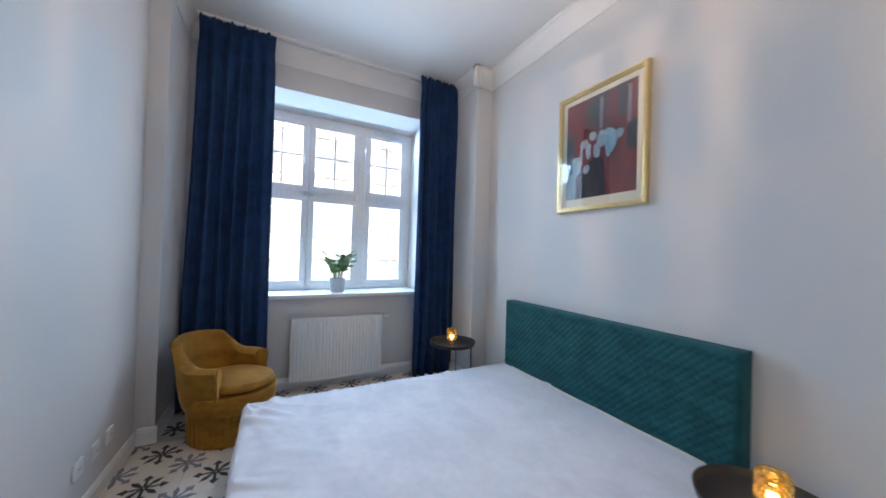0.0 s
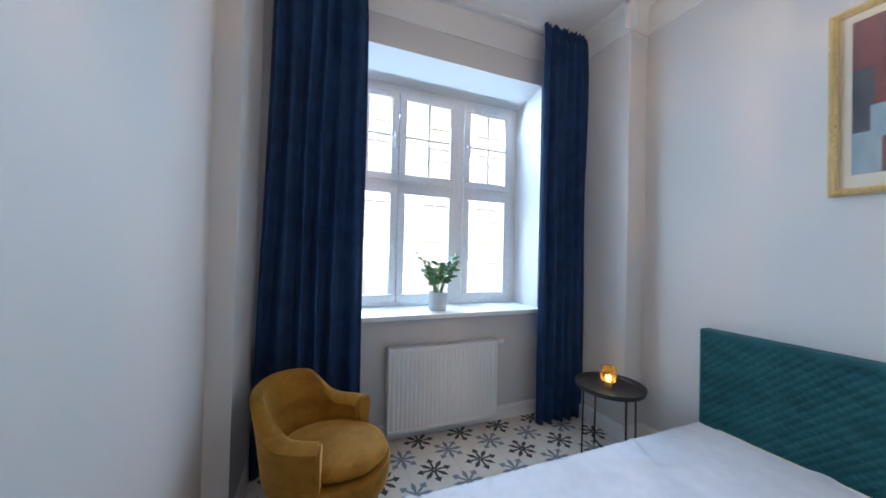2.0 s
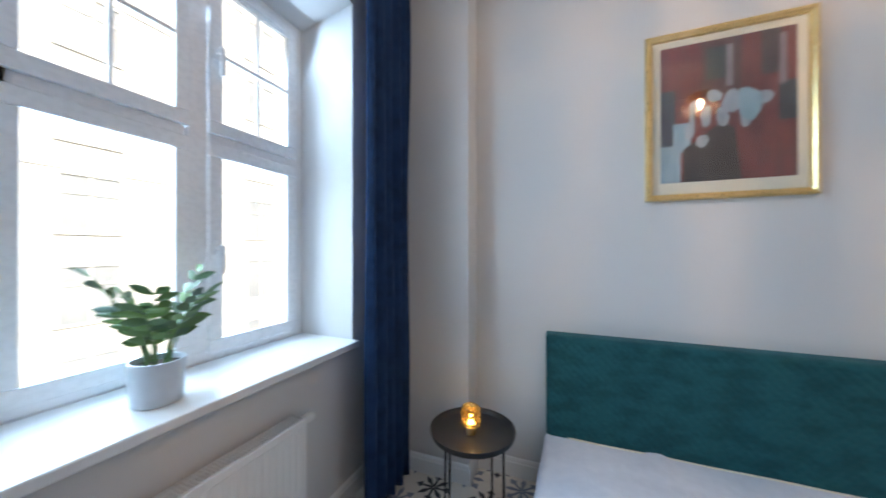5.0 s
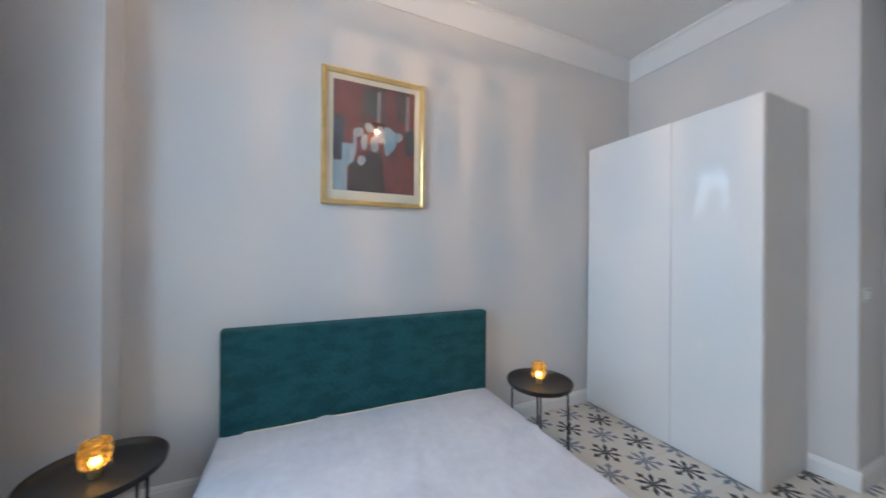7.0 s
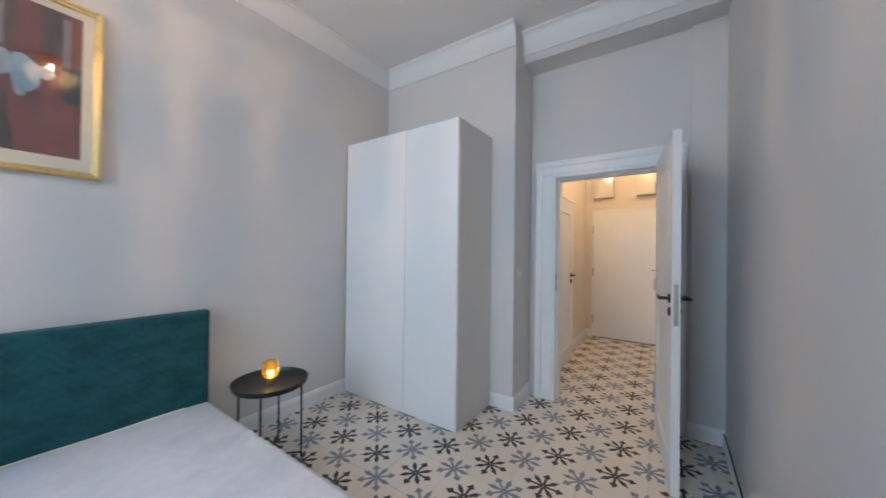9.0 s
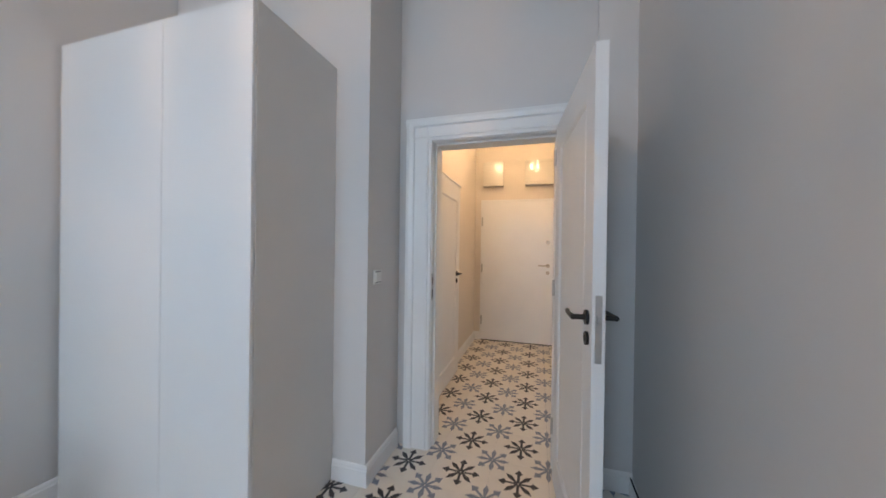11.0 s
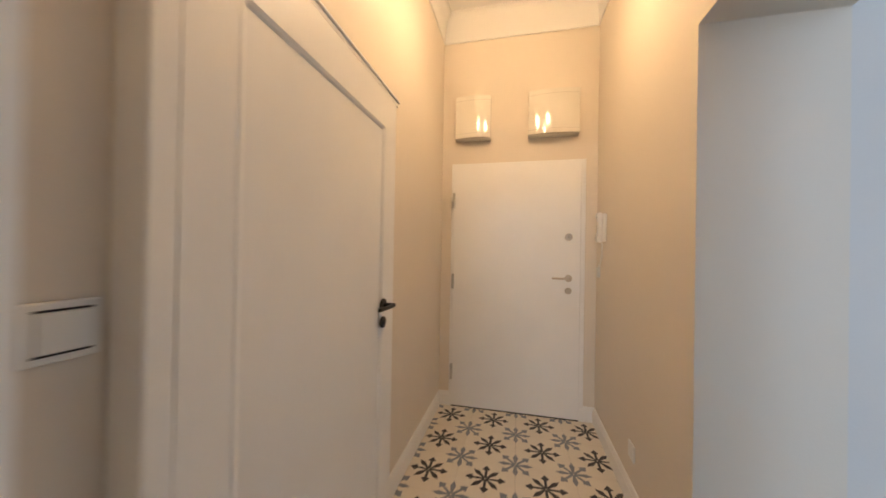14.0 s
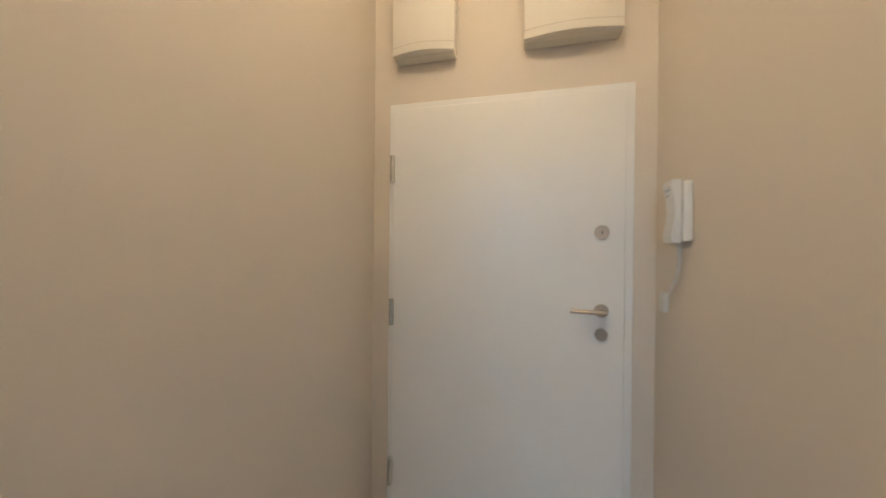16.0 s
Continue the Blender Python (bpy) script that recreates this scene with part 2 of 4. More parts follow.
# ---- mesh helpers ----
def box(bm, x0, x1, y0, y1, z0, z1, bevel=0.0, seg=1):
    m = Matrix.Translation(((x0 + x1) / 2, (y0 + y1) / 2, (z0 + z1) / 2)) @ Matrix.Diagonal((abs(x1 - x0), abs(y1 - y0), abs(z1 - z0), 1))
    made = bmesh.ops.create_cube(bm, size=1, matrix=m)["verts"]
    if bevel:
        edges = list({e for v in made for e in v.link_edges})
        bmesh.ops.bevel(bm, geom=edges, offset=bevel, segments=seg, profile=0.5, affect="EDGES")
    return bm


def boxes(*dims, bevel=0.0, seg=1):
    bm = bmesh.new()
    for d in dims:
        box(bm, *d, bevel=bevel, seg=seg)
    return bm


def prism(bm, pts, way, origin=(0, 0, 0), ax=(1, 0, 0), ay=(0, 0, 1)):
    """A closed outline of (a, b) in the plane of ax, ay, drawn out along way."""
    o, ax, ay, way = Vector(origin), Vector(ax), Vector(ay), Vector(way)
    lo = [bm.verts.new(o + ax * a + ay * b) for a, b in pts]
    hi = [bm.verts.new(v.co + way) for v in lo]
    n = len(pts)
    bm.faces.new(lo[::-1])
    bm.faces.new(hi)
    for i in range(n):
        bm.faces.new((lo[i], lo[(i + 1) % n], hi[(i + 1) % n], hi[i]))
    return bm


def lathe(bm, profile, steps=32, centre=(0, 0, 0)):
    """Turns (radius, height) points round the vertical; ends with radius 0 are closed."""
    cx, cy, cz = centre
    rings = []
    for r, z in profile:
        if r < 1e-6:
            rings.append([bm.verts.new((cx, cy, cz + z))])
        else:
            rings.append([bm.verts.new((cx + r * math.cos(2 * math.pi * i / steps), cy + r * math.sin(2 * math.pi * i / steps), cz + z)) for i in range(steps)])
    for a, b in zip(rings, rings[1:]):
        for i in range(steps):
            j = (i + 1) % steps
            if len(a) == 1 and len(b) == 1:
                continue
            if len(a) == 1:
                bm.faces.new((a[0], b[j], b[i]))
            elif len(b) == 1:
                bm.faces.new((a[i], a[j], b[0]))
            else:
                bm.faces.new((a[i], a[j], b[j], b[i]))
    return bm


def tube(bm, pts, r, steps=10):
    """A round bar along points."""
    pts = [Vector(p) for p in pts]
    rings, side = [], None
    for i, p in enumerate(pts):
        d = (pts[min(i + 1, len(pts) - 1)] - pts[max(i - 1, 0)]).normalized()
        if side is None:
            side = d.orthogonal().normalized()
        side = (side - d * side.dot(d)).normalized()
        up = d.cross(side)
        rr = r[i] if isinstance(r, (list, tuple)) else r
        rings.append([bm.verts.new(p + (side * math.cos(2 * math.pi * k / steps) + up * math.sin(2 * math.pi * k / steps)) * rr) for k in range(steps)])
    for a, b in zip(rings, rings[1:]):
        for k in range(steps):
            j = (k + 1) % steps
            bm.faces.new((a[k], a[j], b[j], b[k]))
    bm.faces.new(rings[0][::-1])
    bm.faces.new(rings[-1])
    return bm


def mesh_from(name, bm, material, smooth=False):
    bmesh.ops.recalc_face_normals(bm, faces=bm.faces[:])
    me = bpy.data.meshes.new(name)
    bm.to_mesh(me)
    bm.free()
    me.materials.append(material)
    if smooth:
        me.polygons.foreach_set("use_smooth", [True] * len(me.polygons))
        me.set_sharp_from_angle(angle=radians(40))
    return me


def part(name, bm, material, parent, label="", smooth=False):
    ob = new(name, mesh_from(name, bm, material, smooth))
    ob.parent = parent
    if label:
        ob["label"] = label
    return ob


def thing(name, at, label, category, group="", turn=0.0):
    ob = new(name)
    ob.empty_display_size = 0.1
    ob.matrix_world = pose(*at, 0, 0, turn)
    return tagged(ob, label, category, group)


def structure(name, bm, material, label, category, smooth=False):
    return tagged(new(name, mesh_from(name, bm, material, smooth)), label, category, kind="structure")


# ---- rooms: x to the bed's wall, y to the window ----
XE, XW, YN, YS, H = 1.29, -1.60, 3.42, -1.06, 3.30
XP, YP = 1.105, 2.815           # the pilaster between bed and window
YD, YDB = -1.478, -1.645          # the wall with the bedroom door
HL, HR, HE = -0.19, -1.42, -4.16  # hall: one side, the other side, its end
SIDE = -1.84                    # far face of the thick wall beside the hall

structure("wall_east", boxes((XE, XE + 0.2, YS - 0.2, YN + 0.43, 0, H)), WALL, "pale grey painted wall behind the bed", "wall")
structure("pilaster_1", boxes((XP, XE, YP, YN, 0, H)), WALL, "shallow pale grey pilaster beside the window", "pilaster")


def west(y):
    """The bedroom's west wall runs a little askew."""
    return XW + 0.0163 * (y + 1.45)


westwall = bmesh.new()
prism(westwall, [(SIDE, YDB), (west(YDB), YDB), (west(YN + 0.43), YN + 0.43), (SIDE, YN + 0.43)], (0, 0, H), (0, 0, 0), (1, 0, 0), (0, 1, 0))
structure("wall_west", westwall, WALL, "pale grey painted bedroom wall with sockets", "wall")
structure("pilaster_2", boxes((-1.62, -1.42, 2.85, YN, 0, H)), WALL, "pale grey pilaster beside the window", "pilaster")
structure("pilaster_3", boxes((XW, -1.40, YD, -1.445, 0, H)), WALL, "narrow pale grey pilaster behind the open door", "pilaster")
structure("wall_south", boxes((-0.185, XE, YDB, YS, 0, H)), WALL, "pale grey painted wall behind the wardrobe", "wall")

north = boxes((-1.60, -1.03, YN, YN + 0.43, 0, H), (0.77, XE, YN, YN + 0.43, 0, H), (-1.03, 0.77, YN, YN + 0.43, 0, 0.875))
prism(north, [(YN, 2.885), (YN + 0.37, 2.815), (YN + 0.43, 2.815), (YN + 0.43, H), (YN, H)], (1.80, 0, 0), (-1.03, 0, 0), (0, 1, 0))
structure("wall_north", north, WALL, "pale grey wall with a deep window recess", "wall")

OX0, OX1, OZ = -1.20, -0.415, 2.03
doorwall = boxes((OX1, -0.185, YDB, YD, 0, H), (SIDE, OX0, YDB, YD, 0, H), (OX0, OX1, YDB, YD, OZ, H))
structure("wall_door", doorwall, WALL, "pale grey wall with the bedroom doorway", "wall")
structure("bulkhead", boxes((XW, -0.185, YD, -1.25, 3.03, H)), WALL, "lowered beam above the bedroom door", "beam")

structure("hall_wall_east", boxes((HL, HL + 0.15, HE - 0.14, YDB, 0, H)), HALLWALL, "cream painted hall wall", "wall")
structure("hall_wall_west", boxes((SIDE, HR, HE - 0.14, -2.74, 0, H), (SIDE, HR, -2.74, YDB, 2.09, H)), HALLWALL, "cream hall wall with an open passage", "wall")
structure("hall_wall_end", boxes((HR, -1.26, HE - 0.14, HE, 0, H), (-0.34, HL, HE - 0.14, HE, 0, H), (-1.26, -0.34, HE - 0.14, HE, 1.98, H)), HALLWALL, "cream end wall around the entrance door", "wall")
structure("stair_landing_wall", boxes((-1.5, 0.0, HE - 0.3, HE - 0.2, 0, H)), HALLWALL, "plain wall closing the space behind the entrance door", "wall")

# the neighbouring room beyond the passage, lit by its own window
structure("side_room_wall_south", boxes((-4.75, SIDE, -2.92, -2.76, 0, H)), WALL, "pale wall of the neighbouring room", "wall")
structure("side_room_wall_west", boxes((-4.75, -4.6, -2.76, YN + 0.43, 0, H)), WALL, "pale wall of the neighbouring room", "wall")
structure("side_room_wall_north", boxes((-4.6, -4.1, YN, YN + 0.43, 0, H), (-2.3, SIDE, YN, YN + 0.43, 0, H), (-4.1, -2.3, YN, YN + 0.43, 0, 0.9), (-4.1, -2.3, YN, YN + 0.43, 2.9, H)), WALL, "pale wall with a window opening", "wall")

structure("ceiling", boxes((-4.8, 1.5, HE - 0.3, YN + 0.43, H, H + 0.12)), CEIL, "plain white painted ceiling", "ceiling")


# skirting and cornice, mitred by overlap of lengths
def skirting(name, p0, p1, n, h=0.115, label="white painted profiled skirting board"):
    p0, p1, n = Vector((*p0, 0)), Vector((*p1, 0)), Vector((*n, 0))
    bm = bmesh.new()
    prism(bm, [(-0.003, 0.001), (0.018, 0.001), (0.018, h - 0.028), (0.014, h - 0.022), (0.013, h - 0.012), (0.007, h), (-0.003, h)], p1 - p0, p0, n, (0, 0, 1))
    return structure(name, bm, WHITE, label, "skirting")


def cornice(name, p0, p1, n, z0=3.10, d=0.065):
    p0, p1, n = Vector((*p0, 0)), Vector((*p1, 0)), Vector((*n, 0))
    h = H - z0
    arc = [(d * (0.16 + 0.84 * (1 - math.cos(a))), z0 + h * (0.22 + 0.68 * math.sin(a))) for a in [math.pi / 2 * i / 8 for i in range(9)]]
    pts = [(-0.003, z0), (d * 0.16, z0), (d * 0.16, z0 + h * 0.15)] + arc + [(d, H - 0.001), (-0.003, H - 0.001)]
    bm = bmesh.new()
    prism(bm, pts, p1 - p0, p0, n, (0, 0, 1))
    return structure(name, bm, CEIL, "white plaster cornice", "cornice", smooth=True)


K = 0.018
skirting("baseboard_1", (XE, YS + K), (XE, YP - K), (-1, 0))
skirting("baseboard_2", (XE, YP), (XP - K, YP), (0, -1))
skirting("baseboard_3", (XP, YP), (XP, YN), (-1, 0))
skirting("baseboard_4", (-1.42 + K, YN), (XP - K, YN), (0, -1))
skirting("baseboard_5", (-1.42, 2.85), (-1.42, YN), (1, 0))
skirting("baseboard_6", (west(2.85) + K, 2.85), (-1.42 + K, 2.85), (0, -1))
skirting("baseboard_7", (west(-1.45), -1.45 + K), (west(2.85), 2.85), (1, 0), 0.092)
skirting("baseboard_8", (XW, -1.45), (-1.40 + K, -1.45), (0, 1))
skirting("baseboard_9", (-0.185 - K, YS), (0.022, YS), (0, 1))
skirting("baseboard_10", (-0.185, YD + 0.02), (-0.185, YS), (-1, 0))
skirting("baseboard_11", (HL, HE + K), (HL, YDB), (-1, 0))
skirting("baseboard_12", (HL, HE), (-0.305, HE), (0, 1))
skirting("baseboard_13", (HR, HE + K), (HR, -2.74 + K), (1, 0))
skirting("baseboard_14", (HR, HE), (-1.305, HE), (0, 1))
skirting("baseboard_15", (SIDE, -2.74), (HR + K, -2.74), (0, 1))
skirting("baseboard_16", (-4.6, -2.76), (SIDE, -2.76), (0, 1))

cornice("cornice_1", (XE, YS), (XE, YP), (-1, 0))
cornice("cornice_2", (XE, YP), (XP - 0.065, YP), (0, -1))
cornice("cornice_3", (XP, YP - 0.065), (XP, YN), (-1, 0))
cornice("cornice_4", (-1.42, YN), (XP, YN), (0, -1))
cornice("cornice_5", (-1.42, 2.785), (-1.42, YN), (1, 0))
cornice("cornice_6", (west(2.85), 2.85), (-1.355, 2.85), (0, -1))
cornice("cornice_7", (west(-1.25), -1.25), (west(2.85), 2.85), (1, 0))
cornice("cornice_8", (-0.185, YS), (XE, YS), (0, 1))
cornice("cornice_9", (XW, -1.25), (-0.185, -1.25), (0, 1))
cornice("cornice_10", (HL, HE), (HL, YDB), (-1, 0), 3.06)
cornice("cornice_11", (HR, HE), (HR, YDB), (1, 0), 3.06)
cornice("cornice_12", (HR, HE), (HL, HE), (0, 1), 3.06)
cornice("cornice_13", (HR, YDB), (HL, YDB), (0, -1), 3.06)


# ---- window ----
WX0, WX1, WZ0, WZ1, WY = -0.995, 0.730, 0.915, 2.79, 3.81
window = structure("window_1", boxes((WX0, WX1, WY - 0.005, WY + 0.06, WZ0, WZ0 + 0.05), (WX0, WX1, WY - 0.005, WY + 0.06, WZ1 - 0.05, WZ1), (WX0, WX0 + 0.05, WY - 0.005, WY + 0.06, WZ0 + 0.05, WZ1 - 0.05), (WX1 - 0.05, WX1, WY - 0.005, WY + 0.06, WZ0 + 0.05, WZ1 - 0.05), bevel=0.003), PVC, "white three-part window with six casements", "window")
structure("window_seal", boxes((-1.03, WX0, WY, WY + 0.05, 0.875, 2.82), (WX1, 0.77, WY, WY + 0.05, 0.875, 2.82), (WX0, WX1, WY, WY + 0.05, WZ1, 2.82), (WX0, WX1, WY, WY + 0.05, 0.875, WZ0)), WHITE, "white plastered edge round the window frame", "window trim")
MX = (-0.4265, 0.151)
TZ = 1.96
for x in MX:
    part("mullion", boxes((x - 0.045, x + 0.045, WY - 0.012, WY + 0.06, WZ0 + 0.05, WZ1 - 0.05), bevel=0.004), PVC, window)
# the first two sashes meet with a narrow seam; a post shows before the third
spans = ((WX0 + 0.05, -0.441), (-0.412, 0.100), (0.202, WX1 - 0.05))
for a, b in spans:
    part("transom", boxes((a, b, WY - 0.012, WY + 0.06, TZ - 0.035, TZ + 0.035), bevel=0.004), PVC, window)


def sash(a, b, z0, z1, upper, handle_x):
    f, g = 0.062, 0.004
    a, b, z0, z1 = a - 0.012, b + 0.012, z0 - 0.012, z1 + 0.012
    y0, y1 = WY - 0.034, WY - 0.0125
    fr = boxes((a, b, y0, y1, z0, z0 + f), (a, b, y0, y1, z1 - f, z1), (a, a + f, y0, y1, z0 + f, z1 - f), (b - f, b, y0, y1, z0 + f, z1 - f), bevel=0.005, seg=2)
    s = part("sash", fr, PVC, window)
    pane = part("pane", boxes((a + f - 0.002, b - f + 0.002, WY - 0.024, WY - 0.019, z0 + f - 0.002, z1 - f + 0.002)), PANE, s, "clear window pane")
    pane.visible_shadow = False
    cx, cz = (a + b) / 2, (z0 + z1) / 2
    if upper:
        part("glazing_bar", boxes((cx - 0.008, cx + 0.008, WY - 0.031, WY - 0.0242, z0 + f, z1 - f)), PVC, s)
        part("glazing_bar", boxes((a + f, cx - 0.009, WY - 0.031, WY - 0.0242, cz - 0.009, cz + 0.009), (cx + 0.009, b - f, WY - 0.031, WY - 0.0242, cz - 0.009, cz + 0.009)), PVC, s)
    if handle_x is not None:
        hx = handle_x
        bm = boxes((hx - 0.014, hx + 0.014, y0 - 0.012, y0, cz - 0.035, cz + 0.035), (hx - 0.009, hx + 0.009, y0 - 0.045, y0 - 0.012, cz - 0.012, cz + 0.008), (hx - 0.011, hx + 0.011, y0 - 0.055, y0 - 0.040, cz - 0.12, cz + 0.012), bevel=0.004, seg=2)
        part("window_handle", bm, PVC, s)


for k, (a, b) in enumerate(spans):
    hx = (b - 0.018, None, a + 0.018)[k]
    sash(a, b, WZ0 + 0.05, TZ - 0.035, False, hx)
    sash(a, b, TZ + 0.035, WZ1 - 0.05, True, hx)
for k in (0, 2):
    a, b = spans[k]
    part("trickle_vent", boxes(((a + b) / 2 - 0.15, (a + b) / 2 + 0.15, WY - 0.047, WY - 0.0345, WZ1 - 0.085, WZ1 - 0.060), bevel=0.004), PVC, window)
sill_bm = boxes((-1.03, 0.77, YN - 0.055, WY - 0.006, 0.876, 0.912), bevel=0.006, seg=2)
structure("window_sill", sill_bm, WHITE, "deep white painted window sill", "window sill")


# ---- outside ----
def facade():
    house = thing("apartment_building", (0, 19, -9), "pale rendered apartment building across the street", "building")
    plaster = surface("pale_render", (0.76, 0.75, 0.72), (0.82, 0.81, 0.78), 0.85, big=0.4, fine=20, bump=0.3, depth=0.01)
    stone = surface("pale_trim", (0.74, 0.73, 0.70), (0.80, 0.79, 0.76), 0.8, big=0.8, fine=30, bump=0.2, depth=0.006)
    dark = surface("far_glass", (0.36, 0.38, 0.40), (0.48, 0.50, 0.52), 0.15, big=0.6, fine=5, bump=0)
    roofm = surface("roof_tile", (0.28, 0.14, 0.09), (0.36, 0.19, 0.12), 0.8, big=1.2, fine=12, bump=0.4, depth=0.02)
    w = boxes((-33, 33, 0.35, 10, 0, 31.5))
    part("wall", w, plaster, house)
    rf = bmesh.new()
    prism(rf, [(0.0, 31.5), (10.0, 31.5), (5.0, 35.0)], (66.6, 0, 0), (-33.3, 0.1, 0), (0, 1, 0))
    part("roof", rf, roofm, house)
    for i in range(9):
        part("string_course", boxes((-33.1, 33.1, 0.31, 0.36, 3.2 + 3.4 * i, 3.42 + 3.4 * i)), stone, house)
    for i in range(18):
        for j in range(8):
            cx, z = -30.4 + 3.6 * i, 4.4 + 3.4 * j
            win = part("window", boxes((cx - 0.85, cx + 0.85, 0.30, 0.345, z - 0.1, z + 2.0)), dark, house)
            part("frame", boxes((cx - 0.95, cx - 0.85, 0.25, 0.345, z - 0.1, z + 2.1), (cx + 0.85, cx + 0.95, 0.25, 0.345, z - 0.1, z + 2.1), (cx - 0.85, cx + 0.85, 0.25, 0.345, z + 2.0, z + 2.1), (cx - 0.05, cx + 0.05, 0.27, 0.345, z - 0.1, z + 2.0), (cx - 0.85, cx + 0.85, 0.27, 0.345, z + 1.3, z + 1.38)), stone, win)
            part("sill", boxes((cx - 1.0, cx + 1.0, 0.28, 0.345, z - 0.2, z - 0.1)), stone, win)


facade()
road = surface("asphalt", (0.045, 0.045, 0.048), (0.07, 0.07, 0.07), 0.9, big=0.3, fine=60, bump=0.4, depth=0.004)
structure("ground", boxes((-400, 400, 3.9, 800, -9.2, -9.0)), road, "grey asphalt street below the window", "street")


# ---- bedroom door: casing, leaf, switch ----
def casing():
    t = structure("door_1", boxes((OX1 - 0.005, OX1 - 0.0005, YDB - 0.003, YD + 0.002, 0, OZ - 0.005), (OX0 + 0.0005, OX0 + 0.005, YDB - 0.003, YD + 0.002, 0, OZ - 0.005), (OX0 + 0.0005, OX1 - 0.0005, YDB - 0.003, YD + 0.002, OZ - 0.005, OZ - 0.0005)), WHITE, "white panelled bedroom door standing open", "door")
    for z0, mirror in ((0, 1), (0, -1)):
        x0 = OX1 if mirror == 1 else OX0
        out = [(0.0, 0.0), (0.0, 0.016), (0.018, 0.016), (0.022, 0.022), (0.030, 0.022), (0.034, 0.018), (0.115, 0.018), (0.122, 0.030), (0.150, 0.034), (0.172, 0.030), (0.176, 0.0)]
        bm = bmesh.new()
        prism(bm, out, (0, 0, OZ + 0.13), (x0, YD + 0.002, 0), (mirror, 0, 0), (0, 1, 0))
        part("casing", bm, WHITE, t)
    bm = bmesh.new()
    prism(bm, [(0.0, 0.0), (0.0, 0.0158), (0.018, 0.0158), (0.022, 0.0218), (0.030, 0.0218), (0.034, 0.0178), (0.09, 0.0178), (0.097, 0.0298), (0.125, 0.0338), (0.145, 0.0298), (0.15, 0.0)], (OX1 - OX0 + 0.352, 0, 0), (OX0 - 0.176, YD + 0.0025, OZ), (0, 0, 1), (0, 1, 0))
    part("head_casing", bm, WHITE, t)
    part("stop", boxes((OX1 - 0.017, OX1 - 0.0055, YDB, YD - 0.05, 0, OZ - 0.017), (OX0 + 0.0055, OX0 + 0.017, YDB, YD - 0.05, 0, OZ - 0.017), (OX0 + 0.0055, OX1 - 0.0055, YDB, YD - 0.05, OZ - 0.017, OZ - 0.0055)), WHITE, t)
    sp = part("strike_plate", boxes((OX1 - 0.008, OX1 - 0.0045, YD - 0.023, YD + 0.005, 0.985, 1.16), bevel=0.001), STEEL, t, "brushed steel strike plate")
    part("strike_hole", boxes((OX1 - 0.0086, OX1 - 0.0078, YD - 0.017, YD - 0.001, 1.085, 1.135), (OX1 - 0.0086, OX1 - 0.0078, YD - 0.017, YD - 0.001, 1.005, 1.055)), DARKGAP, sp)
    return t


door = casing()


def panelled_leaf(w, h, th, p):
    """Leaf in x 0..w, y -th/2..th/2, with one sunk panel and its moulding."""
    a, b, z0, z1 = 0.115, w - 0.115, 0.16, h - 0.14
    body = boxes((0, w, -th / 2, th / 2, 0, z0), (0, w, -th / 2, th / 2, z1, h), (0, a, -th / 2, th / 2, z0, z1), (b, w, -th / 2, th / 2, z0, z1), (a, b, -th / 2 + 0.009, th / 2 - 0.009, z0, z1))
    leaf = part("leaf", body, WHITE, p)
    for s in (-1, 1):
        y = s * (th / 2 - 0.009)
        bm = bmesh.new()
        for (ox, oz, wx, wz, ax, az) in ((a, z0, b - a, 0, 0, 1), (a, z1, b - a, 0, 0, -1), (a, z0, 0, z1 - z0, 1, 0), (b, z0, 0, z1 - z0, -1, 0)):
            prism(bm, [(0, 0), (0.022, 0), (0.016, 0.006), (0.007, 0.0105), (0, 0.0105)], (wx, 0, wz), (ox, y, oz), (ax, 0, az), (0, s, 0))
        part("moulding", bm, WHITE, leaf)
    return leaf


def lever(p, at, out, along, m, rose=0.026, square=False, key=0.074):
    """Rosette, neck and lever; a second rosette for the key below."""
    at, out, along = Vector(at), Vector(out), Vector(along)
    bm = bmesh.new()
    if square:
        box(bm, at.x - 0.02, at.x + 0.02, min(0, out.y * 0.008) + at.y, max(0, out.y * 0.008) + at.y, at.z - 0.03, at.z + 0.03, bevel=0.002)
    tube(bm, [at, at + out * 0.010], rose, 20)
    tube(bm, [at + out * 0.008, at + out * 0.030, at + out * 0.046, at + out * 0.052 + along * 0.012], 0.0095, 12)
    tube(bm, [at + out * 0.050 - along * 0.006, at + out * 0.052 + along * 0.04, at + out * 0.050 + along * 0.09, at + out * 0.045 + along * 0.125], [0.010, 0.0085, 0.008, 0.0085], 12)
    part("door_handle", bm, m, p, "lever handle", True)
    low = at - Vector((0, 0, key))
    bm = bmesh.new()
    tube(bm, [low, low + out * 0.009], rose * 0.92, 20)
    tube(bm, [low + out * 0.008, low + out * 0.012], rose * 0.4, 12)
    part("key_rosette", bm, m, p, "", True)


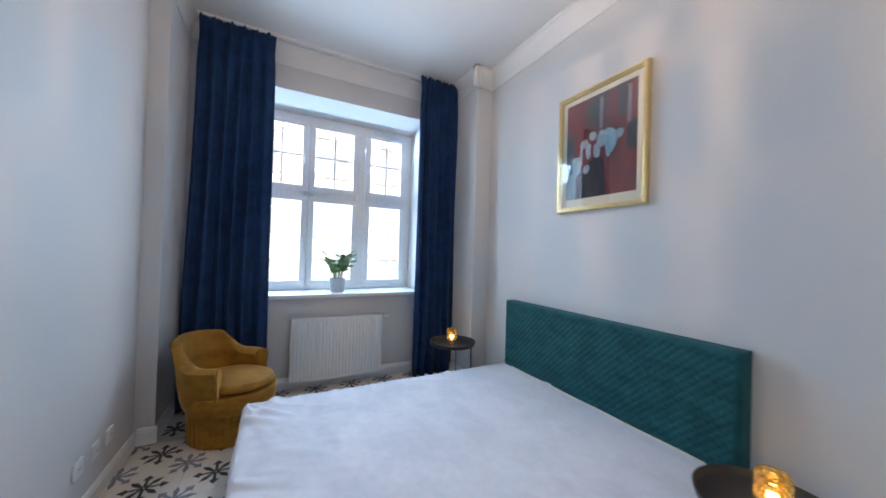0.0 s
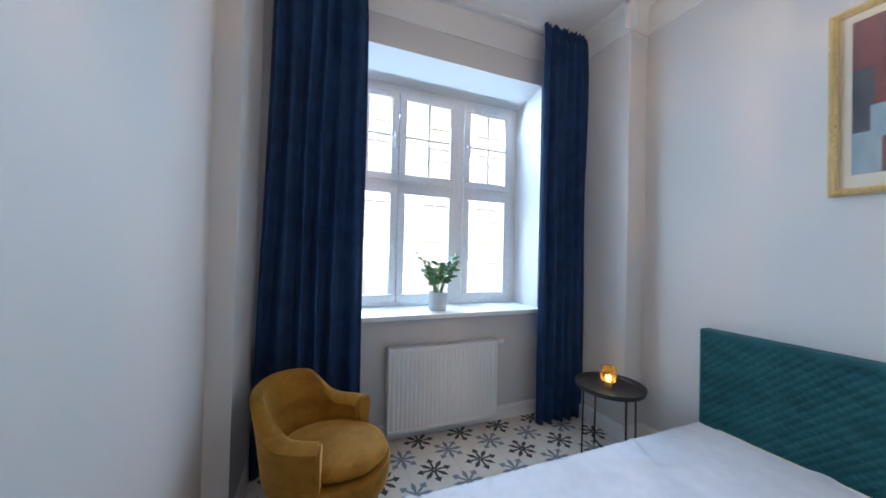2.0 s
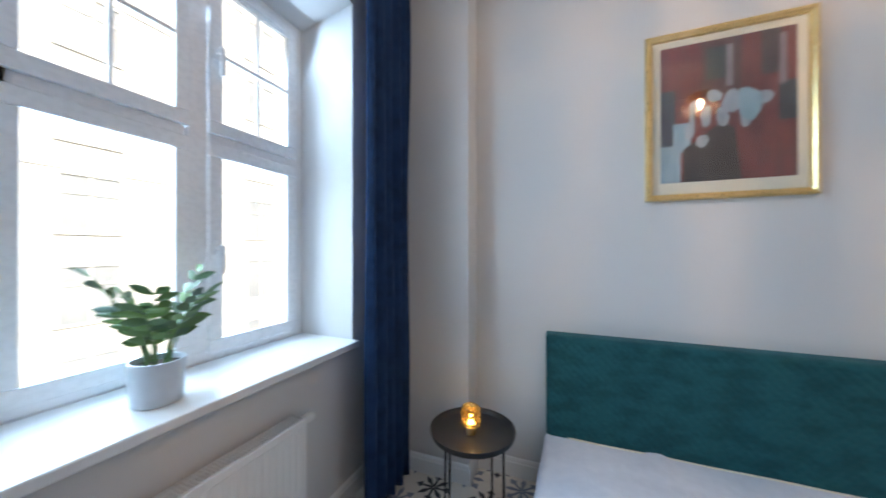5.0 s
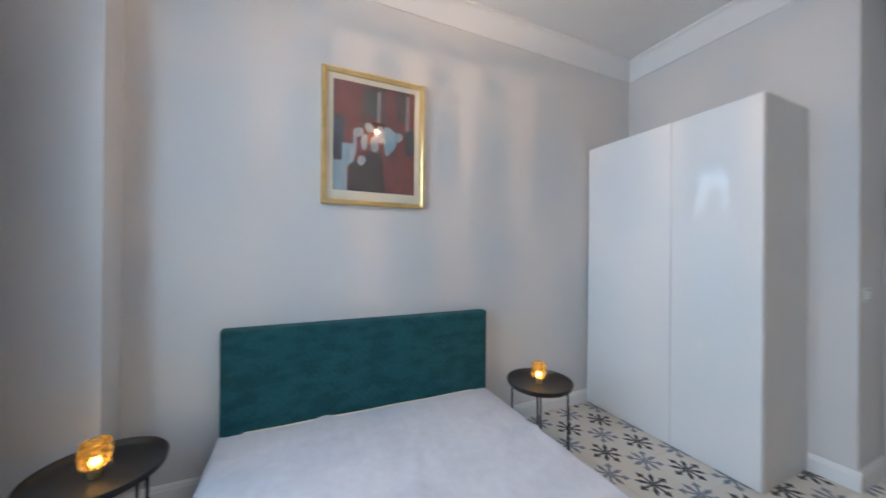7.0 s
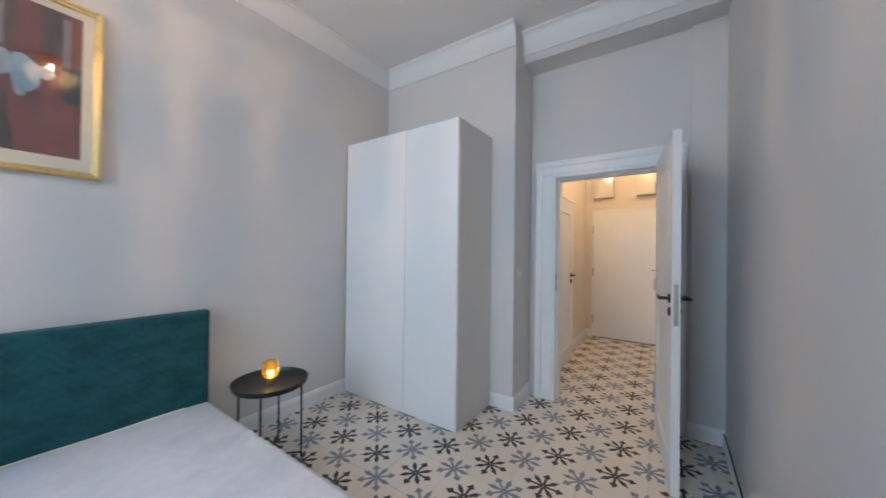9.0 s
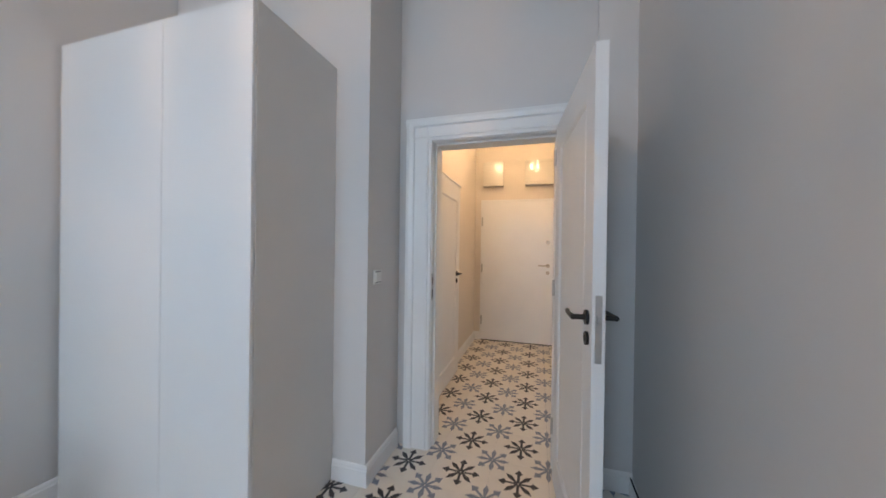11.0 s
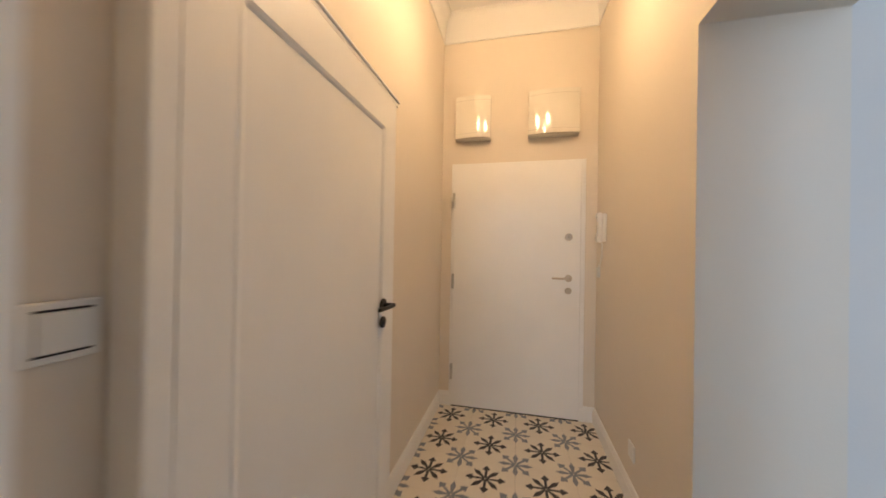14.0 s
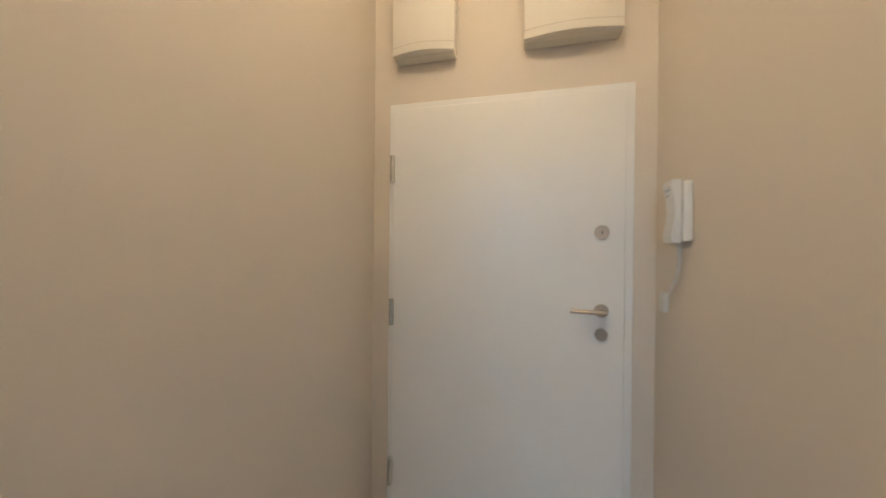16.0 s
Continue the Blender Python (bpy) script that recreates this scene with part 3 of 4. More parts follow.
# the leaf stands open at right angles and a little more
swing = thing("door_leaf", (OX0 - 0.005, YD + 0.045, 0.012), "white panelled door leaf standing open with black levers", "door", turn=96.2)
panelled_leaf(0.79, 2.02, 0.042, swing)
lever(swing, (0.735, -0.021, 1.08), (0, -1, 0), (-1, 0, 0), IRON)
lever(swing, (0.735, 0.021, 1.08), (0, 1, 0), (-1, 0, 0), IRON)
lp = part("lock_plate", boxes((0.7895, 0.792, -0.011, 0.011, 0.935, 1.165), bevel=0.001), STEEL, swing, "brushed steel lock plate")
part("latch", boxes((0.791, 0.801, -0.007, 0.007, 1.07, 1.095), bevel=0.002), STEEL, lp)
for z in (0.25, 1.05, 1.8):
    part("hinge", lathe(bmesh.new(), [(0, 0), (0.007, 0), (0.007, 0.09), (0, 0.09)], 12, (-0.004, -0.026, z)), STEEL, swing, "", True)

sw = thing("light_switch", (-0.185, -1.166, 1.112), "white plastic rocker light switch on the wall", "switch", "white light switches")
part("frame", boxes((-0.010, 0, -0.043, 0.043, 0, 0.086), bevel=0.003, seg=2), PLASTIC, sw)
part("rocker", boxes((-0.0150, -0.0085, -0.031, 0.031, 0.0145, 0.0715), bevel=0.0015), PLASTIC, sw)
part("rocker_gap", boxes((-0.0108, -0.0095, -0.032, 0.032, 0.0105, 0.0140), (-0.0108, -0.0095, -0.032, 0.032, 0.0720, 0.0755)), DARKGAP, sw)
copy_thing(sw, pose(HL, -1.795, 1.13))


# ---- wardrobe ----
def wardrobe():
    w = thing("wardrobe", (0.026, -1.0585, 0.001), "tall white two-door wardrobe with handleless glossy fronts", "wardrobe")
    wide, deep, tall = 1.25, 0.5435, 2.345
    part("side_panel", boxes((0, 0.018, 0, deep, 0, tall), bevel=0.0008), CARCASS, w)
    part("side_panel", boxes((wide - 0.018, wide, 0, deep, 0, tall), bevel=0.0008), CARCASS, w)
    part("top_panel", boxes((0.018, wide - 0.018, 0, deep, tall - 0.018, tall - 0.0005)), CARCASS, w)
    part("bottom_panel", boxes((0.018, wide - 0.018, 0, deep, 0.06, 0.078)), CARCASS, w)
    part("back_panel", boxes((0.018, wide - 0.018, 0, 0.006, 0.078, tall - 0.018)), CARCASS, w)
    part("plinth", boxes((0.018, wide - 0.018, deep - 0.03, deep - 0.012, 0, 0.06)), CARCASS, w)
    cut = 0.515
    for a, b in ((0.002, cut - 0.0015), (cut + 0.0015, wide - 0.002)):
        part("door", boxes((a, b, deep + 0.002, deep + 0.020, 0.004, tall - 0.002), bevel=0.002), GLOSS, w, "glossy white door")


wardrobe()


# ---- bed ----
def bed():
    b = thing("bed", (0, 0, 0), "low double bed with a quilted teal velvet headboard", "bed")
    part("frame", boxes((-0.900, 1.17, 0.640, 2.392, 0.07, 0.198), bevel=0.02, seg=2), TEAL, b)
    for x in (-0.70, 1.05):
        for y in (0.82, 2.20):
            part("leg", lathe(bmesh.new(), [(0, 0), (0.020, 0), (0.026, 0.07), (0, 0.07)], 16, (x, y, 0)), BLACK, b, "", True)
    # headboard: padded slab with diamond quilting on its front
    y0, y1, z0, z1, xf, xb = 0.652, 2.366, 0.06, 0.94, 1.178, 1.285
    bm = bmesh.new()
    ny, nz = 330, 168
    grid = []
    for i in range(ny + 1):
        col = []
        for k in range(nz + 1):
            u, v = i / ny, k / nz
            y, z = y0 + (y1 - y0) * u, z0 + (z1 - z0) * v
            dy, dz = min(y - y0, y1 - y), z1 - z
            edge = min(dy, dz)
            roll = 0.0 if edge > 0.03 else 0.03 - math.sqrt(max(0.0, 0.03 ** 2 - (0.03 - edge) ** 2))
            q1, q2 = (y + z) / 0.046, (y - z) / 0.046
            pit = (abs(math.sin(math.pi * q1)) * abs(math.sin(math.pi * q2))) ** 0.5
            soft = 0.0028 * noise.noise(Vector((y * 5, z * 5, 3)))
            ry = y
            col.append(bm.verts.new((xf + roll + 0.0056 * (1 - pit) * min(1, edge / 0.04) + soft, ry, z)))
        grid.append(col)
    for i in range(ny):
        for k in range(nz):
            bm.faces.new((grid[i][k], grid[i + 1][k], grid[i + 1][k + 1], grid[i][k + 1]))
    rim = [grid[i][0] for i in range(ny + 1)] + [grid[ny][k] for k in range(1, nz + 1)] + [grid[i][nz] for i in range(ny - 1, -1, -1)] + [grid[0][k] for k in range(nz - 1, 0, -1)]
    back = [bm.verts.new((xb, v.co.y, v.co.z)) for v in rim]
    n = len(rim)
    for i in range(n):
        bm.faces.new((rim[i], rim[(i + 1) % n], back[(i + 1) % n], back[i]))
    bm.faces.new(back)
    part("headboard", bm, TEAL, b, "quilted teal velvet headboard", True)


bed()


def mattress():
    m = thing("mattress", (0, 0, 0.202), "thick mattress under a wrinkled pale grey cover", "mattress")
    x0, x1, y0, y1, top, low = -0.875, 1.222, 0.655, 2.375, 0.165, -0.012
    nx, ny = 220, 190
    r = 0.035
    drop = top - low

    def place(s, a, b):
        """Arc length s measured from outside: down the side, round the edge, over the top."""
        side, arc = drop - r, r * math.pi / 2
        flat = (b - a) - 2 * r
        if s < side:
            return a - 0.012 * (1 - s / side), low + s, -1
        s -= side
        if s < arc:
            t = s / r
            return a + r - r * math.cos(t), top - r + r * math.sin(t), -1
        s -= arc
        if s < flat:
            return a + r + s, top, 0
        s -= flat
        if s < arc:
            t = s / r
            return b - r + r * math.sin(t), top - r + r * math.cos(t), 1
        s -= arc
        return b + 0.012 * min(1, s / side), top - r - s, 1

    lx, ly = (x1 - x0) - 2 * r + 2 * (drop - r) + math.pi * r, (y1 - y0) - 2 * r + 2 * (drop - r) + math.pi * r
    bm = bmesh.new()
    rows = []
    for i in range(nx + 1):
        row = []
        for k in range(ny + 1):
            px, zx, ex = place(lx * i / nx, x0, x1)
            py, zy, ey = place(ly * k / ny, y0, y1)
            z = min(zx, zy)
            # where two skirts meet, round the corner in plan
            sag = max(0.0, top - z)
            cx, cy = min(max(px, x0 + 0.07), x1 - 0.07), min(max(py, y0 + 0.07), y1 - 0.07)
            d = Vector((px - cx, py - cy))
            if ex and ey and d.length > 0.07:
                d = d.normalized() * (0.07 + 0.35 * (d.length - 0.07))
                px, py = cx + d.x, cy + d.y
            q = Vector((px, py, 0))
            w = 0.006 * noise.noise(q * 2.2) + 0.0035 * noise.noise(Vector((px * 9, py * 3.0, 7))) + 0.0020 * noise.noise(Vector((px * 5, py * 17, 2))) + 0.0016 * noise.noise(Vector((px * 15, py * 13, 4)))
            fold = max(0.0, noise.noise(Vector((px * 3 + py * 6, py * 2 - px, 11)))) ** 3 * 0.035
            rim = min(px - x0, py - y0, y1 - py)
            across = py if px - x0 < min(py - y0, y1 - py) else px
            pull = max(0.0, noise.noise(Vector((across * 11 + rim * 5, rim * 2.5, 21)))) ** 1.4 * 0.075 * math.exp(-max(0.0, rim) / 0.13) * min(1.0, max(0.0, (x1 - px - 0.15) / 0.5))
            w += pull
            # creases that fan out of the foot corners, and the slack head corners
            for ky in (y0, y1):
                far, turn = math.hypot(px - x0, py - ky), math.atan2(abs(py - ky), px - x0)
                w += 0.013 * max(0.0, math.sin(16 * turn + 1.5 * noise.noise(q * 6))) * min(1.0, far / 0.06) * math.exp(-far / 0.26)
                w -= 0.007 * math.exp(-((px - x1) ** 2 + (py - ky) ** 2) / 0.018)
            if sag < 0.002:
                z += w + fold - 0.004 * math.exp(-((py - 1.5) ** 2) / 0.3)
            else:
                amp = 0.020 * min(1.0, sag / 0.08)
                wave = amp * noise.noise(Vector((px * 9, py * 9, sag * 2))) + 0.5 * amp * noise.noise(Vector((px * 24, py * 24, sag * 5)))
                nrm = Vector((ex if zx <= zy else 0.0, ey if zy <= zx else 0.0))
                if nrm.length:
                    nrm.normalize()
                    px, py = px + nrm.x * wave, py + nrm.y * wave
            row.append(bm.verts.new((px, py, z)))
        rows.append(row)
    for i in range(nx):
        for k in range(ny):
            bm.faces.new((rows[i][k], rows[i + 1][k], rows[i + 1][k + 1], rows[i][k + 1]))
    part("cover", bm, SHEET, m, "pale grey velvety mattress cover", True)
    part("core", boxes((x0 + 0.04, x1 - 0.02, y0 + 0.04, y1 - 0.04, 0.0, top - 0.02), bevel=0.02, seg=2), SHEET, m)
    # white piping of the mattress seen along the headboard
    part("piping", tube(bmesh.new(), [(x1 - 0.049, y0 + 0.13 + 1.46 * i / 20, top + 0.0005 + 0.0015 * math.sin(i)) for i in range(21)], 0.0042, 8), PASSE, m, "pale piping", True)


mattress()


# ---- side tables with amber lamps ----
def side_table(x, y, label, turn):
    t = thing("side_table", (x, y, 0), label, "side table", "tables beside the bed", turn)
    prof = [(0, 0.484), (0.203, 0.484), (0.211, 0.490), (0.217, 0.512), (0.220, 0.514), (0.220, 0.509), (0.214, 0.486), (0.207, 0.480), (0, 0.480)]
    part("tray", lathe(bmesh.new(), prof, 56), BLACK, t, "round black steel tray", True)
    ring = bmesh.new()
    tube(ring, [(0.184 * math.cos(a), 0.184 * math.sin(a), 0.4762) for a in [2 * math.pi * i / 40 for i in range(41)]], 0.0038, 8)
    part("ring", ring, BLACK, t, "", True)
    for k in range(4):
        a = k * math.pi / 2
        c, s = math.cos(a), math.sin(a)
        part("leg", tube(bmesh.new(), [(0.184 * c, 0.184 * s, 0.476), (0.186 * c, 0.186 * s, 0.25), (0.188 * c, 0.188 * s, 0.0)], 0.006, 10), BLACK, t, "", True)
    for k in (0, 1):
        a = k * math.pi / 2
        c, s = 0.187 * math.cos(a), 0.187 * math.sin(a)
        part("stretcher", tube(bmesh.new(), [(c, s, 0.03 + 0.012 * k), (-c, -s, 0.03 + 0.012 * k)], 0.006, 8), BLACK, t, "", True)
    return t


def amber_lamp(x, y, label):
    t = thing("table_lamp", (x, y, 0.4845), label, "lamp", "amber lamps on the side tables")
    part("foot", lathe(bmesh.new(), [(0, 0), (0.021, 0), (0.022, 0.002), (0.022, 0.040), (0.019, 0.044), (0, 0.044)], 32), GILT, t, "pale brass socket", True)
    outer, inner = [], []
    for i in range(73):
        h = i / 72
        r = 0.0405 + 0.004 * math.sin(math.pi * h) - 0.010 * max(0.0, (h - 0.86) / 0.14) ** 2 - 0.012 * max(0.0, (0.10 - h) / 0.10) ** 2
        outer.append((r + 0.0065 * abs(math.sin(h * 4 * math.pi)) ** 0.7, 0.042 + 0.106 * h))
        inner.append((r - 0.007, 0.045 + 0.103 * h))
    sh = part("shade", lathe(bmesh.new(), outer + inner[::-1], 40), AMBER, t, "ribbed amber glass shade", True)
    sh.visible_shadow = False
    part("bulb", lathe(bmesh.new(), [(0, 0.046), (0.009, 0.047), (0.015, 0.056), (0.016, 0.066), (0.010, 0.078), (0, 0.083)], 16), CANDLE, t, "glowing warm bulb", True)
    return t


side_table(0.824, 2.702, "round black metal tray table by the curtain", 71)
side_table(0.838, 0.443, "round black metal tray table by the wardrobe", 46)
amber_lamp(0.816, 2.708, "lit amber ribbed glass lamp on a black tray")
amber_lamp(0.845, 0.442, "lit amber ribbed glass lamp near the wardrobe")


# ---- framed picture ----
def flat(bm, pts, x):
    bm.faces.new([bm.verts.new((x, -a, b)) for a, b in pts])
    return bm


def picture():
    t = thing("framed_picture", (XE - 0.001, 1.497, 1.697), "abstract print in red and black in a gilt frame", "picture")
    w, h = 0.70, 0.89
    f = bmesh.new()
    prof = [(0, 0), (0, 0.030), (0.006, 0.036), (0.016, 0.036), (0.024, 0.028), (0.030, 0.028), (0.034, 0.020), (0.034, 0)]
    # mitred moulding: one loop of four corners for each point of the profile
    loops = [[f.verts.new((-q, y, z)) for y, z in ((-w / 2 + a, a), (w / 2 - a, a), (w / 2 - a, h - a), (-w / 2 + a, h - a))] for a, q in prof]
    for lo, hi in zip(loops, loops[1:] + loops[:1]):
        for k in range(4):
            f.faces.new((lo[k], lo[(k + 1) % 4], hi[(k + 1) % 4], hi[k]))
    part("frame", f, GILT, t, "polished gilt frame")
    part("mat_board", boxes((-0.012, -0.004, -w / 2 + 0.03, w / 2 - 0.03, 0.03, h - 0.03)), PASSE, t, "cream passe-partout")
    # print, in its own coordinates: a across (0 to 0.56), b up (0 to 0.66)
    inks = {}

    def ink(name, c, d):
        if name not in inks:
            inks[name] = surface(name, c, d, 0.7, big=9, fine=60, bump=0.05, depth=0.0004, stretch=(1, 2.2, 0.7))
        return inks[name]

    pw, ph, oa, ob = 0.555, 0.725, -0.2775, 0.095
    layer = [0]

    def shape(name, pts, c, d):
        layer[0] += 1
        bm = bmesh.new()
        flat(bm, [(-(oa + a * pw), ob + b * ph) for a, b in pts], -0.0124 - 0.0003 * layer[0])
        part("printed_" + name, bm, ink(name, c, d), t)

    # a runs from the window side to the wardrobe side
    quad = lambda a0, b0, a1, b1: [(1 - a0, b0), (1 - a1, b0), (1 - a1, b1), (1 - a0, b1)]
    blob = lambda ca, cb, ra, rb, n=9, ph0=0.0: [(1 - (ca + ra * (1 + 0.16 * math.sin(1.9 * k + ph0)) * math.cos(2 * math.pi * k / n)), cb + rb * (1 + 0.16 * math.cos(1.3 * k + ph0)) * math.sin(2 * math.pi * k / n)) for k in range(n)]
    shape("red_ground", quad(0, 0, 1, 1), (0.14, 0.028, 0.028), (0.24, 0.055, 0.048))
    shape("dark_top", quad(0.32, 0.60, 0.62, 1.0), (0.09, 0.035, 0.035), (0.14, 0.06, 0.055))
    shape("teal_shade", quad(0.36, 0.72, 0.52, 0.95), (0.035, 0.05, 0.05), (0.06, 0.08, 0.075))
    shape("dark_corner", quad(0.88, 0.38, 1.0, 0.64), (0.02, 0.03, 0.045), (0.05, 0.07, 0.08))
    shape("dark_left", quad(0.0, 0.26, 0.12, 0.68), (0.02, 0.03, 0.05), (0.05, 0.07, 0.09))
    shape("dark_strip", quad(0.76, 0.70, 0.90, 1.0), (0.06, 0.035, 0.045), (0.09, 0.06, 0.06))
    shape("pale_blue", quad(0.0, 0.0, 0.16, 0.27), (0.26, 0.38, 0.44), (0.36, 0.48, 0.52))
    shape("blue_patch", quad(0.10, 0.22, 0.24, 0.43), (0.24, 0.38, 0.46), (0.36, 0.50, 0.56))
    shape("black_figure", [(1 - 0.18, 0.0), (1 - 0.62, 0.0), (1 - 0.57, 0.36), (1 - 0.48, 0.42), (1 - 0.30, 0.30), (1 - 0.18, 0.24)], (0.025, 0.018, 0.018), (0.05, 0.035, 0.03))
    shape("grey_stem", quad(0.51, 0.66, 0.56, 0.95), (0.24, 0.20, 0.22), (0.32, 0.28, 0.28))
    shape("grey_stem_two", quad(0.88, 0.62, 0.93, 0.96), (0.24, 0.18, 0.20), (0.32, 0.26, 0.26))
    whites = ((0.29, 0.55, 0.08, 0.055), (0.42, 0.60, 0.07, 0.06), (0.25, 0.44, 0.03, 0.13), (0.36, 0.46, 0.05, 0.10), (0.33, 0.29, 0.06, 0.06), (0.48, 0.44, 0.06, 0.09), (0.55, 0.55, 0.09, 0.09), (0.65, 0.42, 0.05, 0.09), (0.79, 0.55, 0.06, 0.06), (0.22, 0.35, 0.035, 0.07))
    for k, (ca, cb, ra, rb) in enumerate(whites):
        shape("white_petal", blob(ca, cb, ra * 0.8, rb * 0.85, 7 + k % 4, k * 1.7), (0.30, 0.35, 0.40), (0.50, 0.54, 0.57))
    shape("blue_petal", blob(0.67, 0.52, 0.085, 0.12, 11, 0.6), (0.26, 0.42, 0.48), (0.40, 0.54, 0.58))
    g = part("glass", boxes((-0.0245, -0.0235, -w / 2 + 0.031, w / 2 - 0.031, 0.031, h - 0.031)), PICGLASS, t, "clear picture glass")
    g.visible_shadow = False


picture()


# ---- pendant lamp over the bed ----
def pendant():
    """A basket of crystal beads and drops strung between brass rings round one bulb."""
    t = thing("pendant_lamp", (-0.09, 1.207, 2.667), "lit crystal pendant lamp with beads and drops on brass rings", "lamp")
    R = 0.130

    def ring(elev, thick):
        e = radians(elev)
        q = R * math.cos(e)
        bm = tube(bmesh.new(), [(q * math.cos(a), q * math.sin(a), R * math.sin(e)) for a in [2 * math.pi * k / 48 for k in range(49)]], thick, 8)
        part("ring", bm, BRASS, t, "thin brass ring", True)

    for elev, thick in ((14, 0.0022), (-5, 0.0016), (-30, 0.0018), (-52, 0.0018)):
        ring(elev, thick)
    band = lathe(bmesh.new(), [(R * math.cos(radians(e)) + o, R * math.sin(radians(e))) for e, o in ((7, 0), (9, 0), (12, 0), (12, 0.002), (9, 0.002), (7, 0.002), (7, 0))], 48)
    part("band", band, BRASS, t, "brass band", True)
    bead = mesh_from("bead", lathe(bmesh.new(), [(0, -0.0095), (0.0055, -0.0078), (0.0092, -0.003), (0.0092, 0.003), (0.0055, 0.0078), (0, 0.0095)], 10), CRYSTAL, True)

    def prism_drop(w, h):
        bm = boxes((-0.0035, 0.0035, -w / 2, w / 2, -h / 2, h / 2), bevel=0.0028)
        return mesh_from("drop", bm, CRYSTAL)

    def tier(name, me, count, elev, start):
        for k in range(count):
            a, e = radians(start) + 2 * math.pi * k / count, radians(elev)
            ob = new(name, me)
            ob.parent = t
            ob.matrix_local = Matrix.Rotation(a, 4, "Z") @ Matrix.Rotation(-e, 4, "Y") @ Matrix.Translation((R, 0, 0))

    tier("bead", bead, 21, 1.5, -8.5)
    tier("drop", prism_drop(0.026, 0.046), 21, -18, -8.5)
    tier("drop", prism_drop(0.026, 0.040), 14, -41, 0.0)
    tier("bead", bead, 8, -60, 10.0)
    for k in range(3):
        a = 2 * math.pi * k / 3
        c, s = math.cos(a), math.sin(a)
        part("stay", tube(bmesh.new(), [(0.02 * c, 0.02 * s, 0.115), (0.08 * c, 0.08 * s, 0.085), (0.125 * c, 0.125 * s, 0.032)], 0.0018, 6), BRASS, t, "", True)
    part("cap", lathe(bmesh.new(), [(0, 0.124), (0.05, 0.118), (0.085, 0.102), (0.085, 0.099), (0.05, 0.114), (0, 0.119)], 40), BRASS, t, "brass cap", True)
    part("socket", lathe(bmesh.new(), [(0, 0.055), (0.016, 0.055), (0.016, 0.105), (0.020, 0.119), (0, 0.119)], 24), BRASS, t, "brass socket", True)
    part("bulb", lathe(bmesh.new(), [(0, 0.010), (0.010, 0.013), (0.016, 0.026), (0.014, 0.043), (0.011, 0.055), (0, 0.055)], 20), BULB, t, "glowing bulb", True)
    part("cord", tube(bmesh.new(), [(0, 0, 0.12), (0, 0, 0.40), (0, 0, 0.613)], 0.003, 8), IRON, t, "", True)
    part("rose", lathe(bmesh.new(), [(0, 0.603), (0.045, 0.613), (0.05, 0.632), (0, 0.632)], 24), BRASS, t, "", True)


pendant()


# ---- curtains and rail ----
def curtain(x0, x1, y, label, folds, seed, flare, swing_out):
    t = thing("curtain", ((x0 + x1) / 2, y, 0.012), label, "curtain", "navy velvet curtains")
    rnd = random.Random(seed)
    phase = [rnd.uniform(-0.5, 0.5) for _ in range(folds * 2 + 2)]
    w, h = x1 - x0, 3.268
    nu, nv = folds * 14, 60
    bm = bmesh.new()
    front = []
    for i in range(nu + 1):
        u = i / nu
        col = []
        for k in range(nv + 1):
            v = k / nv
            z = h * v
            q = u * folds
            p = phase[int(q)] * (1 - (q % 1)) + phase[int(q) + 1] * (q % 1)
            deep = 0.040 * (0.55 + 0.45 * (1 - v)) * (1 + 0.5 * p)
            if v > 0.965:
                deep *= 0.55
            drift = 0.35 * noise.noise(Vector((u * 3, v * 1.7, seed)))
            yy = -deep * math.sin(2 * math.pi * (q + 0.25 * p + drift)) + 0.012 * noise.noise(Vector((u * 8, v * 2.5, seed + 5)))
            if v > 0.972:
                yy += 0.007 * math.sin(2 * math.pi * q * 4)
                z += 0.012 * math.sin(2 * math.pi * q * 2.1) * (v - 0.97) / 0.03
            pinch = 1.0 + flare * (1 - v) ** 1.5 - 0.03 * math.exp(-((v - 0.95) / 0.03) ** 2)
            out = swing_out * (1 - v) ** 1.3 * (1 - u if swing_out < 0 else u)
            col.append(bm.verts.new(((u - 0.5) * w * pinch + out, yy, z)))
        front.append(col)
    for i in range(nu):
        for k in range(nv):
            bm.faces.new((front[i][k], front[i + 1][k], front[i + 1][k + 1], front[i][k + 1]))
    cloth = part("cloth", bm, NAVY, t, "heavy navy velvet in deep folds", True)
    sol = cloth.modifiers.new("thickness", "SOLIDIFY")
    sol.thickness = 0.006
    tape = boxes((-w / 2 * 0.98, w / 2 * 0.98, -0.004, 0.004, h - 0.09, h - 0.02))
    part("heading_tape", tape, NAVY, t)
    return t


curtain(-1.345, -0.772, 3.285, "floor-length navy velvet curtain behind the armchair", 6, 3, 0.02, -0.06)
curtain(0.632, 1.095, 3.215, "floor-length navy velvet curtain beside the side table", 5, 8, 0.0, 0.0)
rail = thing("curtain_rail", (-0.1, 3.29, H - 0.0225), "slim white curtain rail on the ceiling", "curtain rail")
part("track", boxes((-1.28, 1.19, -0.014, 0.014, 0.0, 0.022), bevel=0.002), WHITE, rail)


